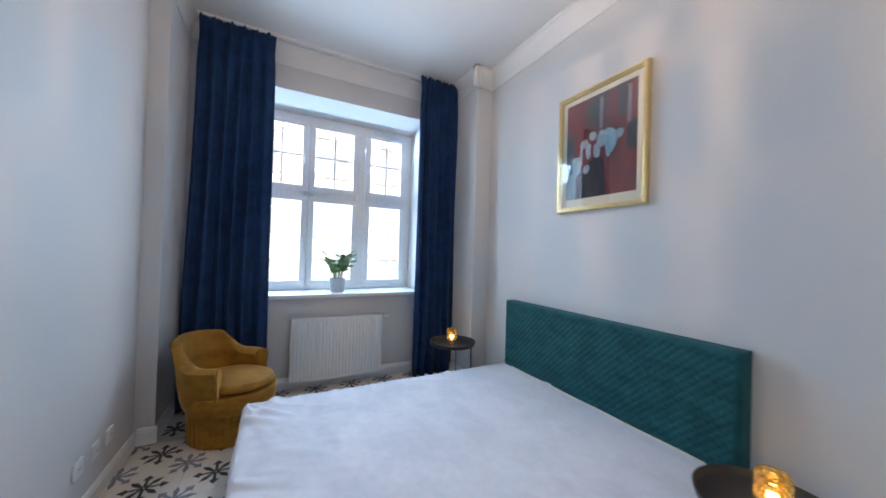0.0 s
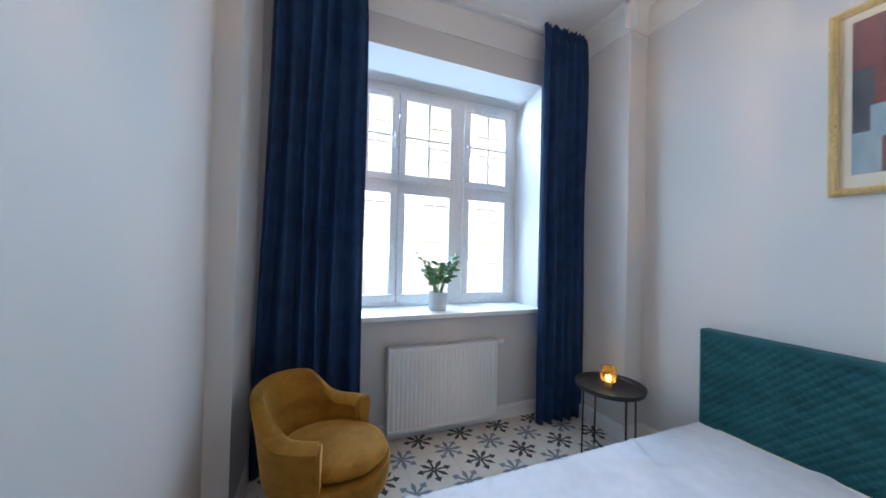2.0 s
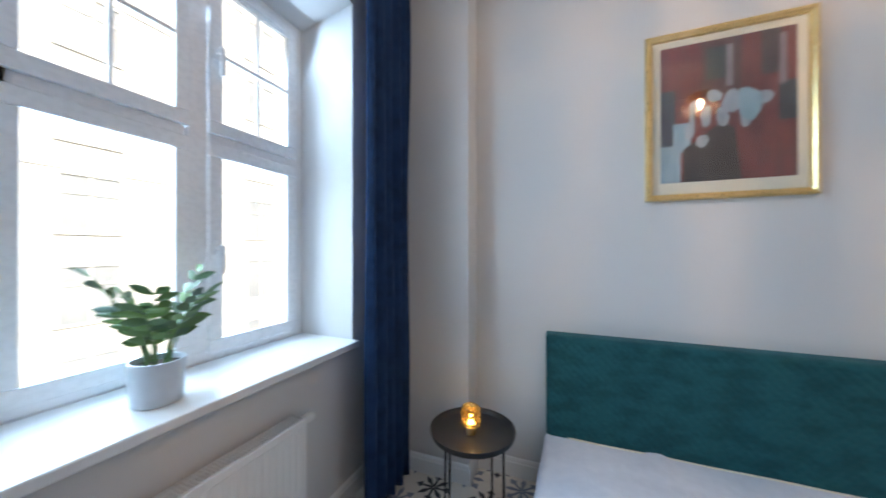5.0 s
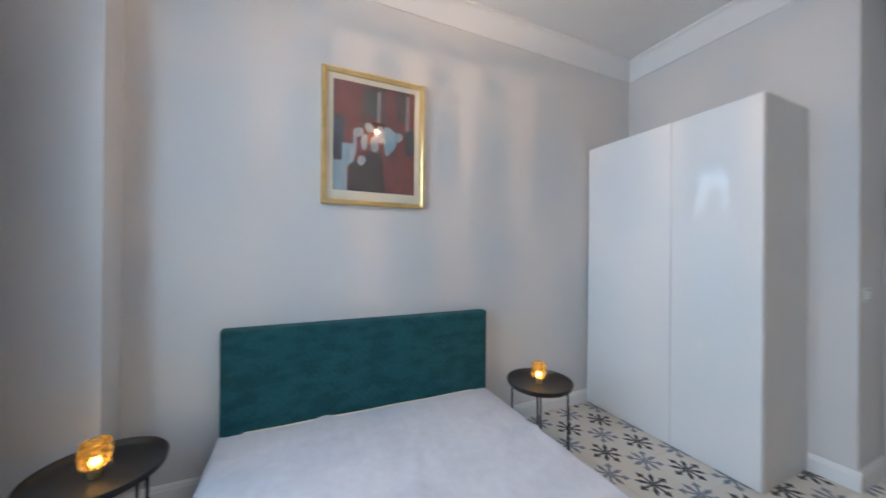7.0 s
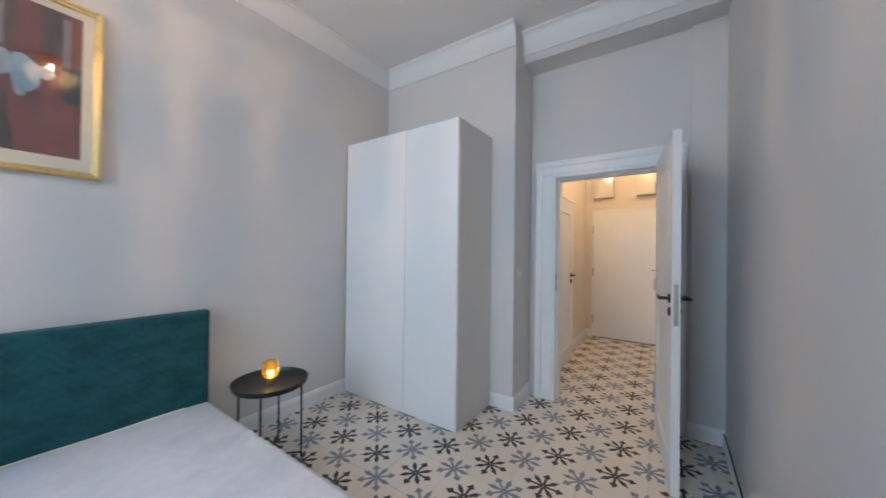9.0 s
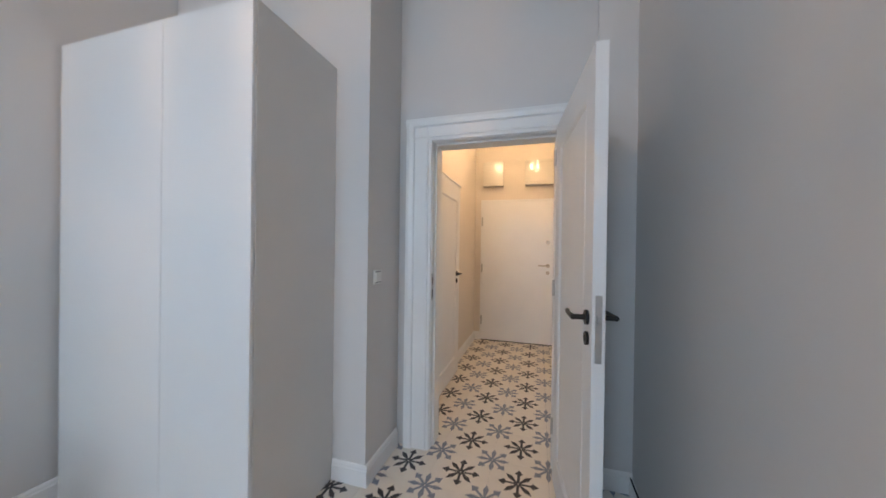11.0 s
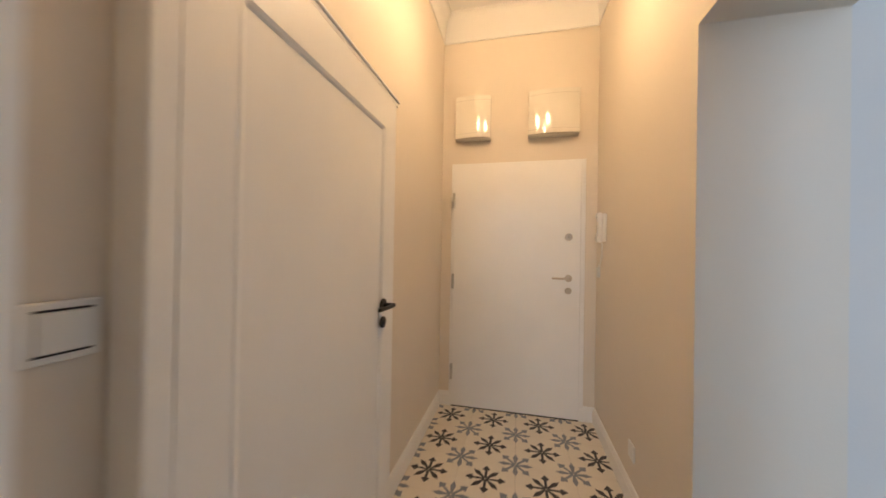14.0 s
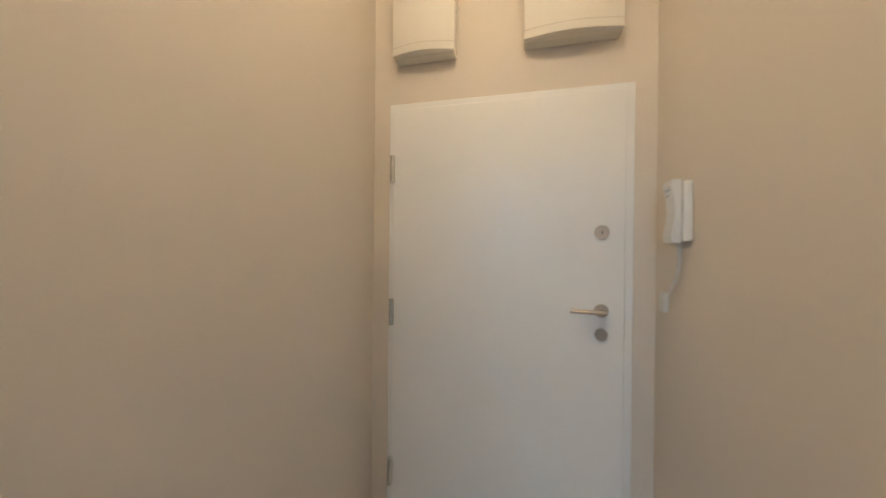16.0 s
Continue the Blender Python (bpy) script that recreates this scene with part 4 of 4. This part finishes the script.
# ---- radiator ----
def radiator():
    x0, x1, z0, z1, yb, yf = -0.570, 0.312, 0.085, 0.690, 3.405, 3.308
    t = thing("radiator", ((x0 + x1) / 2, yb, 0.0), "white ribbed panel radiator under the window", "radiator")
    w = (x1 - x0) / 2
    d0, d1 = yf - yb, 0.0
    pan = bmesh.new()
    n = 26
    out = []
    for i in range(n):
        a = -w + 0.02 + (2 * w - 0.04) * i / n
        s = (2 * w - 0.04) / n
        out += [(a, 0.0048), (a + s * 0.2, 0.001), (a + s * 0.32, 0.0), (a + s * 0.68, 0.0), (a + s * 0.8, 0.001), (a + s, 0.0048)]
    pts = [(-w, 0.012), (-w, 0.006)] + out + [(w, 0.006), (w, 0.012)]
    prism(pan, pts, (0, 0, z1 - z0 - 0.064), (0, d0, z0 + 0.032), (1, 0, 0), (0, 1, 0))
    part("front_panel", pan, ENAMEL, t)
    part("side_cover", boxes((-w - 0.002, -w + 0.003, d0 + 0.012, d1, z0, z1), bevel=0.001), ENAMEL, t)
    part("side_cover", boxes((w - 0.003, w + 0.002, d0 + 0.012, d1, z0, z1), bevel=0.001), ENAMEL, t)
    for a, b in ((z0, z0 + 0.032), (z1 - 0.032, z1)):
        part("rim", boxes((-w, w, d0 + 0.0005, d0 + 0.012, a, b), bevel=0.004, seg=2), ENAMEL, t)
    part("back_panel", boxes((-w + 0.003, w - 0.003, d1 - 0.012, d1, z0, z1 - 0.02)), ENAMEL, t)
    grille = bmesh.new()
    for i in range(60):
        a = -w + 0.012 + (2 * w - 0.024) * i / 60
        box(grille, a, a + 0.007, d0 + 0.013, d1 - 0.012, z1 - 0.006, z1 - 0.001)
    box(grille, -w + 0.003, w - 0.003, d0 + 0.012, d0 + 0.016, z1 - 0.012, z1 - 0.0012)
    part("grille", grille, ENAMEL, t)
    valve = lathe(bmesh.new(), [(0, 0), (0.010, 0), (0.010, 0.012), (0.021, 0.016), (0.022, 0.06), (0.014, 0.066), (0, 0.066)], 20)
    bmesh.ops.rotate(valve, verts=valve.verts[:], cent=(0, 0, 0), matrix=Matrix.Rotation(radians(90), 3, "Y"))
    bmesh.ops.translate(valve, verts=valve.verts[:], vec=(w + 0.002, d0 + 0.035, z1 - 0.022))
    part("valve", valve, PLASTIC, t, "white thermostat valve", True)
    for s in (-0.3, 0.3):
        part("bracket", boxes((s - 0.015, s + 0.015, 0.0, 0.0145, z0 + 0.1, z1 - 0.1)), ENAMEL, t)
    part("pipe", tube(bmesh.new(), [(w - 0.05, -0.03, z0 + 0.01), (w - 0.05, -0.03, 0.05), (w - 0.05, 0.0, 0.045)], 0.008, 10), ENAMEL, t, "", True)


radiator()


# ---- armchair ----
def armchair():
    t = thing("armchair", (-1.012, 2.818, 0.0), "small mustard velvet tub armchair with a round skirted base", "armchair", turn=-31.0)
    t.scale = (0.93, 0.93, 0.985)
    # skirt with fine pleats (front is +x)
    sk = bmesh.new()
    n = 150
    rings = []
    for k, (r, z) in enumerate([(0.0, 0.004), (0.250, 0.004), (0.252, 0.03), (0.256, 0.12), (0.260, 0.20), (0.264, 0.225), (0.0, 0.225)]):
        if r == 0:
            rings.append([sk.verts.new((0.03, 0, z))])
        else:
            rings.append([sk.verts.new((0.03 + 1.08 * (r + (0.004 * math.sin(i * 2 * math.pi * 37.5 / n * 1.0) if 0 < z < 0.215 else 0)) * math.cos(2 * math.pi * i / n), (r + (0.004 * math.sin(i * 2 * math.pi * 37.5 / n) if 0 < z < 0.215 else 0)) * math.sin(2 * math.pi * i / n), z)) for i in range(n)])
    for a, b in zip(rings, rings[1:]):
        for i in range(n):
            j = (i + 1) % n
            if len(a) == 1:
                sk.faces.new((a[0], b[j], b[i]))
            elif len(b) == 1:
                sk.faces.new((a[i], a[j], b[0]))
            else:
                sk.faces.new((a[i], a[j], b[j], b[i]))
    part("skirt", sk, MUSTARD, t, "pleated mustard skirt", True)
    # seat drum
    drum = bmesh.new()
    n = 64
    rings = []
    for r, z in ((0.270, 0.226), (0.290, 0.235), (0.298, 0.26), (0.302, 0.34), (0.296, 0.352), (0.0, 0.352)):
        if r == 0:
            rings.append([drum.verts.new((0.05, 0, z))])
        else:
            rings.append([drum.verts.new((0.05 + 1.06 * r * math.cos(2 * math.pi * i / n), r * math.sin(2 * math.pi * i / n), z)) for i in range(n)])
    for a, b in zip(rings, rings[1:]):
        for i in range(n):
            j = (i + 1) % n
            drum.faces.new((a[i], a[j], b[0]) if len(b) == 1 else (a[i], a[j], b[j], b[i]))
    part("seat_base", drum, MUSTARD, t, "", True)
    # domed cushion
    cu = bmesh.new()
    rings = []
    for r, z in ((0.0, 0.353), (0.25, 0.353), (0.278, 0.362), (0.286, 0.382), (0.276, 0.402), (0.245, 0.416), (0.17, 0.428), (0.08, 0.433), (0.0, 0.434)):
        if r == 0:
            rings.append([cu.verts.new((0.070, 0, z + 0.012))])
        else:
            rings.append([cu.verts.new((0.066 + 1.02 * r * math.cos(2 * math.pi * i / n), 0.90 * r * math.sin(2 * math.pi * i / n), z + 0.012)) for i in range(n)])
    for a, b in zip(rings, rings[1:]):
        for i in range(n):
            j = (i + 1) % n
            if len(a) == 1:
                cu.faces.new((a[0], b[j], b[i]))
            elif len(b) == 1:
                cu.faces.new((a[i], a[j], b[0]))
            else:
                cu.faces.new((a[i], a[j], b[j], b[i]))
    part("seat", cu, MUSTARD, t, "domed mustard seat cushion", True)
    # wrap-round back and arms: one shell, high behind, stepping down to low arms
    sh = bmesh.new()
    na = 96
    secs = []
    for i in range(na + 1):
        a = -112 + 224 * i / na          # 0 is the back
        s = abs(a)
        k = min(1.0, max(0.0, (s - 46) / 36))
        k = 0.45 * k * k * (3 - 2 * k) + 0.55 * math.sin(k * math.pi / 2)
        top = 0.724 - 0.022 * (s / 40) ** 2 * (1 - k) - 0.168 * k
        thick = 0.062 + 0.022 * k
        lean = 0.072 * (1 - k) + 0.035 * k
        th = radians(180 - a)
        c, sn = math.cos(th), math.sin(th)

        def at(r, z):
            rr = r + lean * max(0.0, (z - 0.34) / 0.45)
            return sh.verts.new((0.01 + 1.02 * rr * c, 0.98 * rr * sn, z))
        ro, ri = 0.300, 0.300 - thick
        h0 = 0.25
        ring = [at(ro - 0.02, h0), at(ro, h0 + 0.06), at(ro, h0 + (top - h0) * 0.6), at(ro + 0.020 * k, top - 0.050), at(ro + 0.004 + 0.022 * k, top - 0.020), at(ro - thick * 0.25, top - 0.002), at(ro - thick * 0.55, top), at(ri + thick * 0.08, top - 0.012), at(ri - 0.012 * k, top - 0.04), at(ri, top - 0.075), at(ri, h0 + (top - h0) * 0.5), at(ri, 0.35), at(ri + 0.02, h0)]
        secs.append(ring)
    m = len(secs[0])
    for a, b in zip(secs, secs[1:]):
        for j in range(m):
            q = (j + 1) % m
            sh.faces.new((a[j], a[q], b[q], b[j]))
    for ring in (secs[0][::-1], secs[-1]):
        sh.faces.new(ring)
    part("backrest", sh, MUSTARD, t, "wrap-round mustard back and arms", True)
    for sgn in (-1, 1):
        th = radians(180 - sgn * 112)
        cx, cy = 0.01 + 1.02 * 0.286 * math.cos(th), 0.98 * 0.286 * math.sin(th)
        front = bmesh.new()
        outline = [(-0.030, 0.24), (0.030, 0.24), (0.036, 0.34), (0.038, 0.44), (0.047, 0.495)] + [(0.047 * math.cos(q), 0.503 + 0.046 * math.sin(q)) for q in [math.pi * e / 8 for e in range(9)]] + [(-0.047, 0.495), (-0.038, 0.44), (-0.036, 0.34)]
        tang = Vector((math.sin(th), -math.cos(th), 0)) * sgn
        rad = Vector((math.cos(th), math.sin(th), 0))
        prism(front, outline, tang * 0.022, Vector((cx, cy, 0)) - tang * 0.006, rad, (0, 0, 1))
        part("arm_front", front, MUSTARD, t, "", True)


armchair()


# ---- potted plant ----
def potted_plant():
    t = thing("potted_plant", (-0.125, 3.55, 0.9125), "glossy-leaved houseplant in a grey pot on the sill", "plant")
    part("pot", lathe(bmesh.new(), [(0, 0), (0.068, 0), (0.072, 0.004), (0.080, 0.142), (0.080, 0.146), (0.074, 0.146), (0.070, 0.12), (0, 0.12)], 40), POT, t, "plain grey glazed pot", True)
    part("soil", lathe(bmesh.new(), [(0, 0.121), (0.0705, 0.121), (0.0705, 0.128), (0.03, 0.133), (0, 0.131)], 24), SOIL, t, "", True)
    rnd = random.Random(5)
    leaves = bmesh.new()
    for k in range(9):
        a = k * 2.4 + rnd.uniform(-0.3, 0.3)
        reach, rise = rnd.uniform(0.04, 0.15), rnd.uniform(0.18, 0.34)
        if k < 2:
            a, reach, rise = (3.0, 0.2)[k], 0.13, 0.36
        base = Vector((0.03 * math.cos(a), 0.03 * math.sin(a), 0.125))
        pts = []
        for i in range(9):
            s = i / 8
            pts.append(base + Vector((math.cos(a) * reach * s ** 1.5, math.sin(a) * reach * s ** 1.5, rise * (s - 0.12 * s * s))))
        part("stalk", tube(bmesh.new(), pts, [0.0055 - 0.0005 * i for i in range(9)], 6), STALK, t, "", True)
        for i in range(3, 9):
            for side in (-1, 1):
                if rnd.random() < 0.08:
                    continue
                p = pts[i]
                d = (pts[i] - pts[i - 1]).normalized()
                lat = d.cross(Vector((-math.sin(a), math.cos(a), 0.2))).normalized()
                lat = (Vector((-math.sin(a), math.cos(a), 0)) * side + 0.35 * lat * rnd.uniform(-1, 1)).normalized()
                way = (d * rnd.uniform(0.5, 1.0) + lat * 1.0).normalized()
                ln, wd = rnd.uniform(0.062, 0.095), rnd.uniform(0.014, 0.021)
                up = way.cross(d).normalized()
                wdir = way.cross(up).normalized()
                vs = []
                for s, ww in ((0.0, 0.12), (0.2, 0.7), (0.45, 1.0), (0.7, 0.8), (0.9, 0.35)):
                    mid = p + way * ln * s - Vector((0, 0, 0.010)) * s * s
                    vs.append((leaves.verts.new(mid + wdir * wd * ww + up * 0.003), leaves.verts.new(mid), leaves.verts.new(mid - wdir * wd * ww + up * 0.003)))
                tip = leaves.verts.new(p + way * ln - Vector((0, 0, 0.012)))
                for q, r in zip(vs, vs[1:]):
                    leaves.faces.new((q[0], q[1], r[1], r[0]))
                    leaves.faces.new((q[1], q[2], r[2], r[1]))
                leaves.faces.new((vs[-1][0], vs[-1][1], tip))
                leaves.faces.new((vs[-1][1], vs[-1][2], tip))
    lv = part("leaves", leaves, LEAF, t, "pointed glossy green leaves", True)
    lv["kind"] = "stuff"


potted_plant()


# ---- sockets on the bedroom wall ----
def socket(y, z, label):
    s = thing("wall_socket", (west(y) + 0.0005, y, z), label, "socket", "white wall sockets")
    part("plate", boxes((0, 0.010, -0.041, 0.041, -0.041, 0.041), bevel=0.003, seg=2), PLASTIC, s)
    cup = bmesh.new()
    tube(cup, [(0.0102, 0, 0), (0.0125, 0, 0)], 0.024, 24)
    part("insert", cup, PLASTIC, s)
    part("pin_hole", boxes((0.0126, 0.0131, -0.012, -0.007, -0.003, 0.003), (0.0126, 0.0131, 0.007, 0.012, -0.003, 0.003)), DARKGAP, s)


for y, z in ((2.165, 0.265), (2.325, 0.265), (2.485, 0.265)):
    socket(y, z, "white plastic wall socket above the skirting")


# no real cable: a dark tube drawing the shadow gap behind the skirting's top
cable = thing("cable", (west(-1.0) + 0.012, -1.0, 0.097), "thin dark line standing in for the shadow gap on top of the skirting", "cable")
part("gap_shade", tube(bmesh.new(), [(0.0163 * a + 0.0015 * math.sin(9 * a), a, 0.0) for a in [-0.42 + 1.5 * i / 30 for i in range(31)]], 0.0048, 8), DARKGAP, cable, "", True)


# ---- hall: entrance door ----
def entrance():
    d = structure("door_2", boxes((-1.30, -0.30, HE - 0.05, HE + 0.028, 0.012, 2.0), bevel=0.004, seg=2), WHITE, "plain white security entrance door, closed", "door")
    part("frame", boxes((-0.30 + 0.002, -0.275, HE + 0.0005, HE + 0.012, 0, 2.022), (-1.335, -1.302, HE + 0.0005, HE + 0.012, 0, 2.022), (-1.335, -0.275, HE + 0.0005, HE + 0.0118, 2.003, 2.03), bevel=0.002), WHITE, d)
    part("threshold", boxes((-1.30, -0.30, HE - 0.02, HE + 0.020, 0.0005, 0.011)), DARKGAP, d, "dark gap over the threshold")
    for z in (0.294, 1.046, 1.718):
        h = lathe(bmesh.new(), [(0, -0.062), (0.011, -0.062), (0.0115, -0.002), (0.009, 0.0), (0.0115, 0.002), (0.011, 0.062), (0, 0.062)], 14, (-0.300, HE + 0.036, z))
        part("hinge", h, STEEL, d, "steel hinge", True)
    f = HE + 0.028
    lever(d, (-1.212, f, 1.10), (0, 1, 0), (1, 0, 0), NICKEL, 0.027, key=0.097)
    lk = bmesh.new()
    tube(lk, [(-1.21, f, 1.42), (-1.21, f + 0.012, 1.42)], 0.028, 24)
    tube(lk, [(-1.21, f + 0.011, 1.42), (-1.21, f + 0.017, 1.42)], 0.013, 16)
    part("upper_lock", lk, NICKEL, d, "round satin lock rosette", True)
    part("keyhole", boxes((-1.212, -1.208, f + 0.0165, f + 0.0175, 1.414, 1.426)), DARKGAP, d)
    # the peephole's white stands for stairwell light shining through its lens
    pe = bmesh.new()
    tube(pe, [(-0.80, f, 1.425), (-0.80, f + 0.005, 1.425)], 0.009, 16)
    part("peephole", pe, PVC, d, "small round peephole, painted white for the stairwell light in it", True)


entrance()


# ---- hall: open panelled leaf along the wall ----
hall_leaf = thing("hall_door_leaf", (-0.245, -1.90, 0.012), "white panelled hall door with a black lever", "door", turn=-90.0)
panelled_leaf(0.98, 1.958, 0.042, hall_leaf)
hc = structure("door_3", boxes((-0.268, HL - 0.0005, -1.898, -1.850, 0, 2.030), bevel=0.003), WHITE, "white casing round the hall door", "door")
part("head_casing", boxes((-0.262, HL - 0.0005, -2.92, -1.8985, 1.975, 1.993), (-0.270, HL - 0.0005, -2.92, -1.8985, 1.9935, 2.003), (-0.258, HL - 0.0005, -2.92, -1.8985, 2.0035, 2.017), bevel=0.002), WHITE, hc)
lever(hall_leaf, (0.858, -0.021, 1.050), (0, -1, 0), (-1, 0, 0), IRON)


# ---- hall: fuse boxes ----
def fuse_box(xc, w, label):
    h, dep = 0.345, 0.105
    t = thing("fuse_box", (xc, HE, 2.215), label, "fuse box", "fuse boxes over the entrance door")
    part("body", boxes((-w / 2, w / 2, 0, dep * 0.6, 0, h), bevel=0.006, seg=2), CREAM, t)
    bm = bmesh.new()
    arc = [(-w / 2 + w * i / 16, dep * 0.62 + (dep * 0.38) * math.sin(math.pi * (0.12 + 0.76 * i / 16))) for i in range(17)]
    prism(bm, [(-w / 2, dep * 0.605)] + arc + [(w / 2, dep * 0.605)], (0, 0, h - 0.006), (0, 0, 0.003), (1, 0, 0), (0, 1, 0))
    part("lid", bm, CREAM, t, "glossy bowed lid", True)
    seam = [(a, b + 0.0006) for a, b in arc]
    for z in (0.036, h - 0.040):
        line = bmesh.new()
        prism(line, seam + [(a, b - 0.0003) for a, b in arc[::-1]], (0, 0, 0.0022), (0, 0, z), (1, 0, 0), (0, 1, 0))
        part("seam", line, GROUT, t)
    part("marking", boxes((-w / 2 + 0.03, -w / 2 + 0.065, dep * 0.80, dep * 0.80 + 0.001, h - 0.02, h - 0.014)), POT, t)


fuse_box(-0.455, 0.285, "small cream plastic fuse box above the entrance door")
fuse_box(-1.083, 0.378, "wide cream plastic fuse box above the entrance door")


# ---- hall: intercom handset, cord and junction cover ----
def intercom():
    t = thing("intercom", (HR, -3.915, 1.375), "white intercom handset on the hall wall", "intercom")
    part("base", boxes((0, 0.028, -0.042, 0.042, 0.004, 0.200), bevel=0.008, seg=3), PLASTIC, t)
    hs = bmesh.new()
    prism(hs, [(0.030, 0.0), (0.055, 0.0), (0.060, 0.02), (0.052, 0.06), (0.048, 0.10), (0.052, 0.15), (0.062, 0.185), (0.055, 0.205), (0.030, 0.205)], (0, 0.062, 0), (0, -0.031, 0), (1, 0, 0), (0, 0, 1))
    part("handset", hs, PLASTIC, t, "white receiver")
    part("button", boxes((0.0585, 0.0605, -0.018, -0.003, 0.168, 0.176), (0.0585, 0.0605, 0.004, 0.019, 0.168, 0.176), (0.0535, 0.0560, -0.018, -0.003, 0.152, 0.158)), POT, t)
    c = []
    for i in range(160):
        s = i / 159
        a = s * 2 * math.pi * 22
        c.append((0.020 + 0.006 * math.cos(a), -0.012 - 0.10 * s + 0.05 * math.sin(math.pi * s) + 0.006 * math.sin(a), -0.002 - 0.20 * s))
    part("cord", tube(bmesh.new(), c, 0.0022, 5), PLASTIC, t, "coiled white cord", True)
    j = thing("junction_cover", (HR, -4.062, 1.12), "small white junction cover below the intercom", "junction box")
    part("cover", boxes((0, 0.018, -0.024, 0.024, 0, 0.075), bevel=0.004, seg=2), PLASTIC, j)


intercom()

hs = thing("hall_socket", (HR, -3.32, 0.28), "small white socket near the skirting", "socket")
part("plate", boxes((0, 0.010, -0.041, 0.041, -0.041, 0.041), bevel=0.003, seg=2), PLASTIC, hs)
cupm = bmesh.new()
tube(cupm, [(0.0102, 0, 0), (0.0125, 0, 0)], 0.024, 24)
part("insert", cupm, PLASTIC, hs)


# ---- hall: three-armed chandelier ----
def chandelier():
    t = thing("chandelier", (-0.81, -2.93, 2.62), "three-armed dark metal ceiling lamp with opal globes", "lamp")
    part("hub", lathe(bmesh.new(), [(0, -0.035), (0.008, -0.03), (0.012, -0.015), (0.030, 0.0), (0.034, 0.018), (0.020, 0.034), (0.010, 0.05), (0, 0.05)], 24), IRON, t, "", True)
    part("stem", tube(bmesh.new(), [(0, 0, 0.045), (0, 0, 0.4), (0, 0, 0.655)], 0.006, 10), IRON, t, "", True)
    part("canopy", lathe(bmesh.new(), [(0, 0.63), (0.03, 0.635), (0.05, 0.66), (0.052, 0.679), (0, 0.679)], 28), IRON, t, "", True)
    for k in range(3):
        a = radians(90 + 120 * k)
        c, s = math.cos(a), math.sin(a)
        pts = []
        for i in range(19):
            q = i / 18
            r = 0.02 + 0.175 * q
            z = 0.012 + 0.05 * math.sin(math.pi * min(1, q * 2)) * (q < 0.5) - 0.065 * math.sin(math.pi * max(0, q - 0.42) / 0.58) * (q > 0.42) + 0.02 * max(0, q - 0.8) / 0.2
            pts.append((c * r, s * r, z))
        pts.append((c * 0.196, s * 0.196, 0.045))
        arm = part("arm", tube(bmesh.new(), pts, 0.0055, 10), IRON, t, "curved dark arm", True)
        part("cup", lathe(bmesh.new(), [(0, 0.03), (0.02, 0.032), (0.024, 0.045), (0.024, 0.056), (0, 0.056)], 20, (c * 0.196, s * 0.196, 0)), IRON, arm, "", True)
        sph = [(0.066 * math.cos(u), 0.112 + 0.066 * math.sin(u)) for u in [-math.pi / 2 * 0.86 + (math.pi / 2 * 1.86) * i / 22 for i in range(23)]]
        sph[-1] = (0, sph[-1][1])
        part("globe", lathe(bmesh.new(), sph, 32, (c * 0.196, s * 0.196, 0)), OPAL, arm, "lit opal glass globe", True)
        part("chain", tube(bmesh.new(), [(c * 0.012, s * 0.012, 0.30), (c * 0.05, s * 0.05, 0.16), (c * 0.09, s * 0.09, 0.06)], 0.002, 6), IRON, arm, "", True)


chandelier()

# ---- floor: cement tiles on the third-of-a-metre grid ----
floor = structure("floor", boxes((-4.8, 1.5, HE - 0.3, YN + 0.43, -0.12, -0.006)), GROUT, "patterned cement tile floor with black and blue stars", "floor")
S = 1 / 3
tile_bm = bmesh.new()
box(tile_bm, -S / 2 + 0.0009, S / 2 - 0.0009, -S / 2 + 0.0009, S / 2 - 0.0009, -0.0055, 0.0)
tile_me = mesh_from("tile", tile_bm, TILE)
for j in range(-13, 11):
    for i in range(-8, 5):
        x, y = i * S, j * S
        inside = (x > XW - S / 2 and x < XE + S / 2 and y > -1.8 and y < YN + S / 2) or (x > SIDE - 0.9 and x < HL + S / 2 and y > HE - S / 2 and y <= -1.8)
        if not inside:
            continue
        t = new("tile", tile_me)
        t.location = (x, y, 0.0)
        t.parent = floor
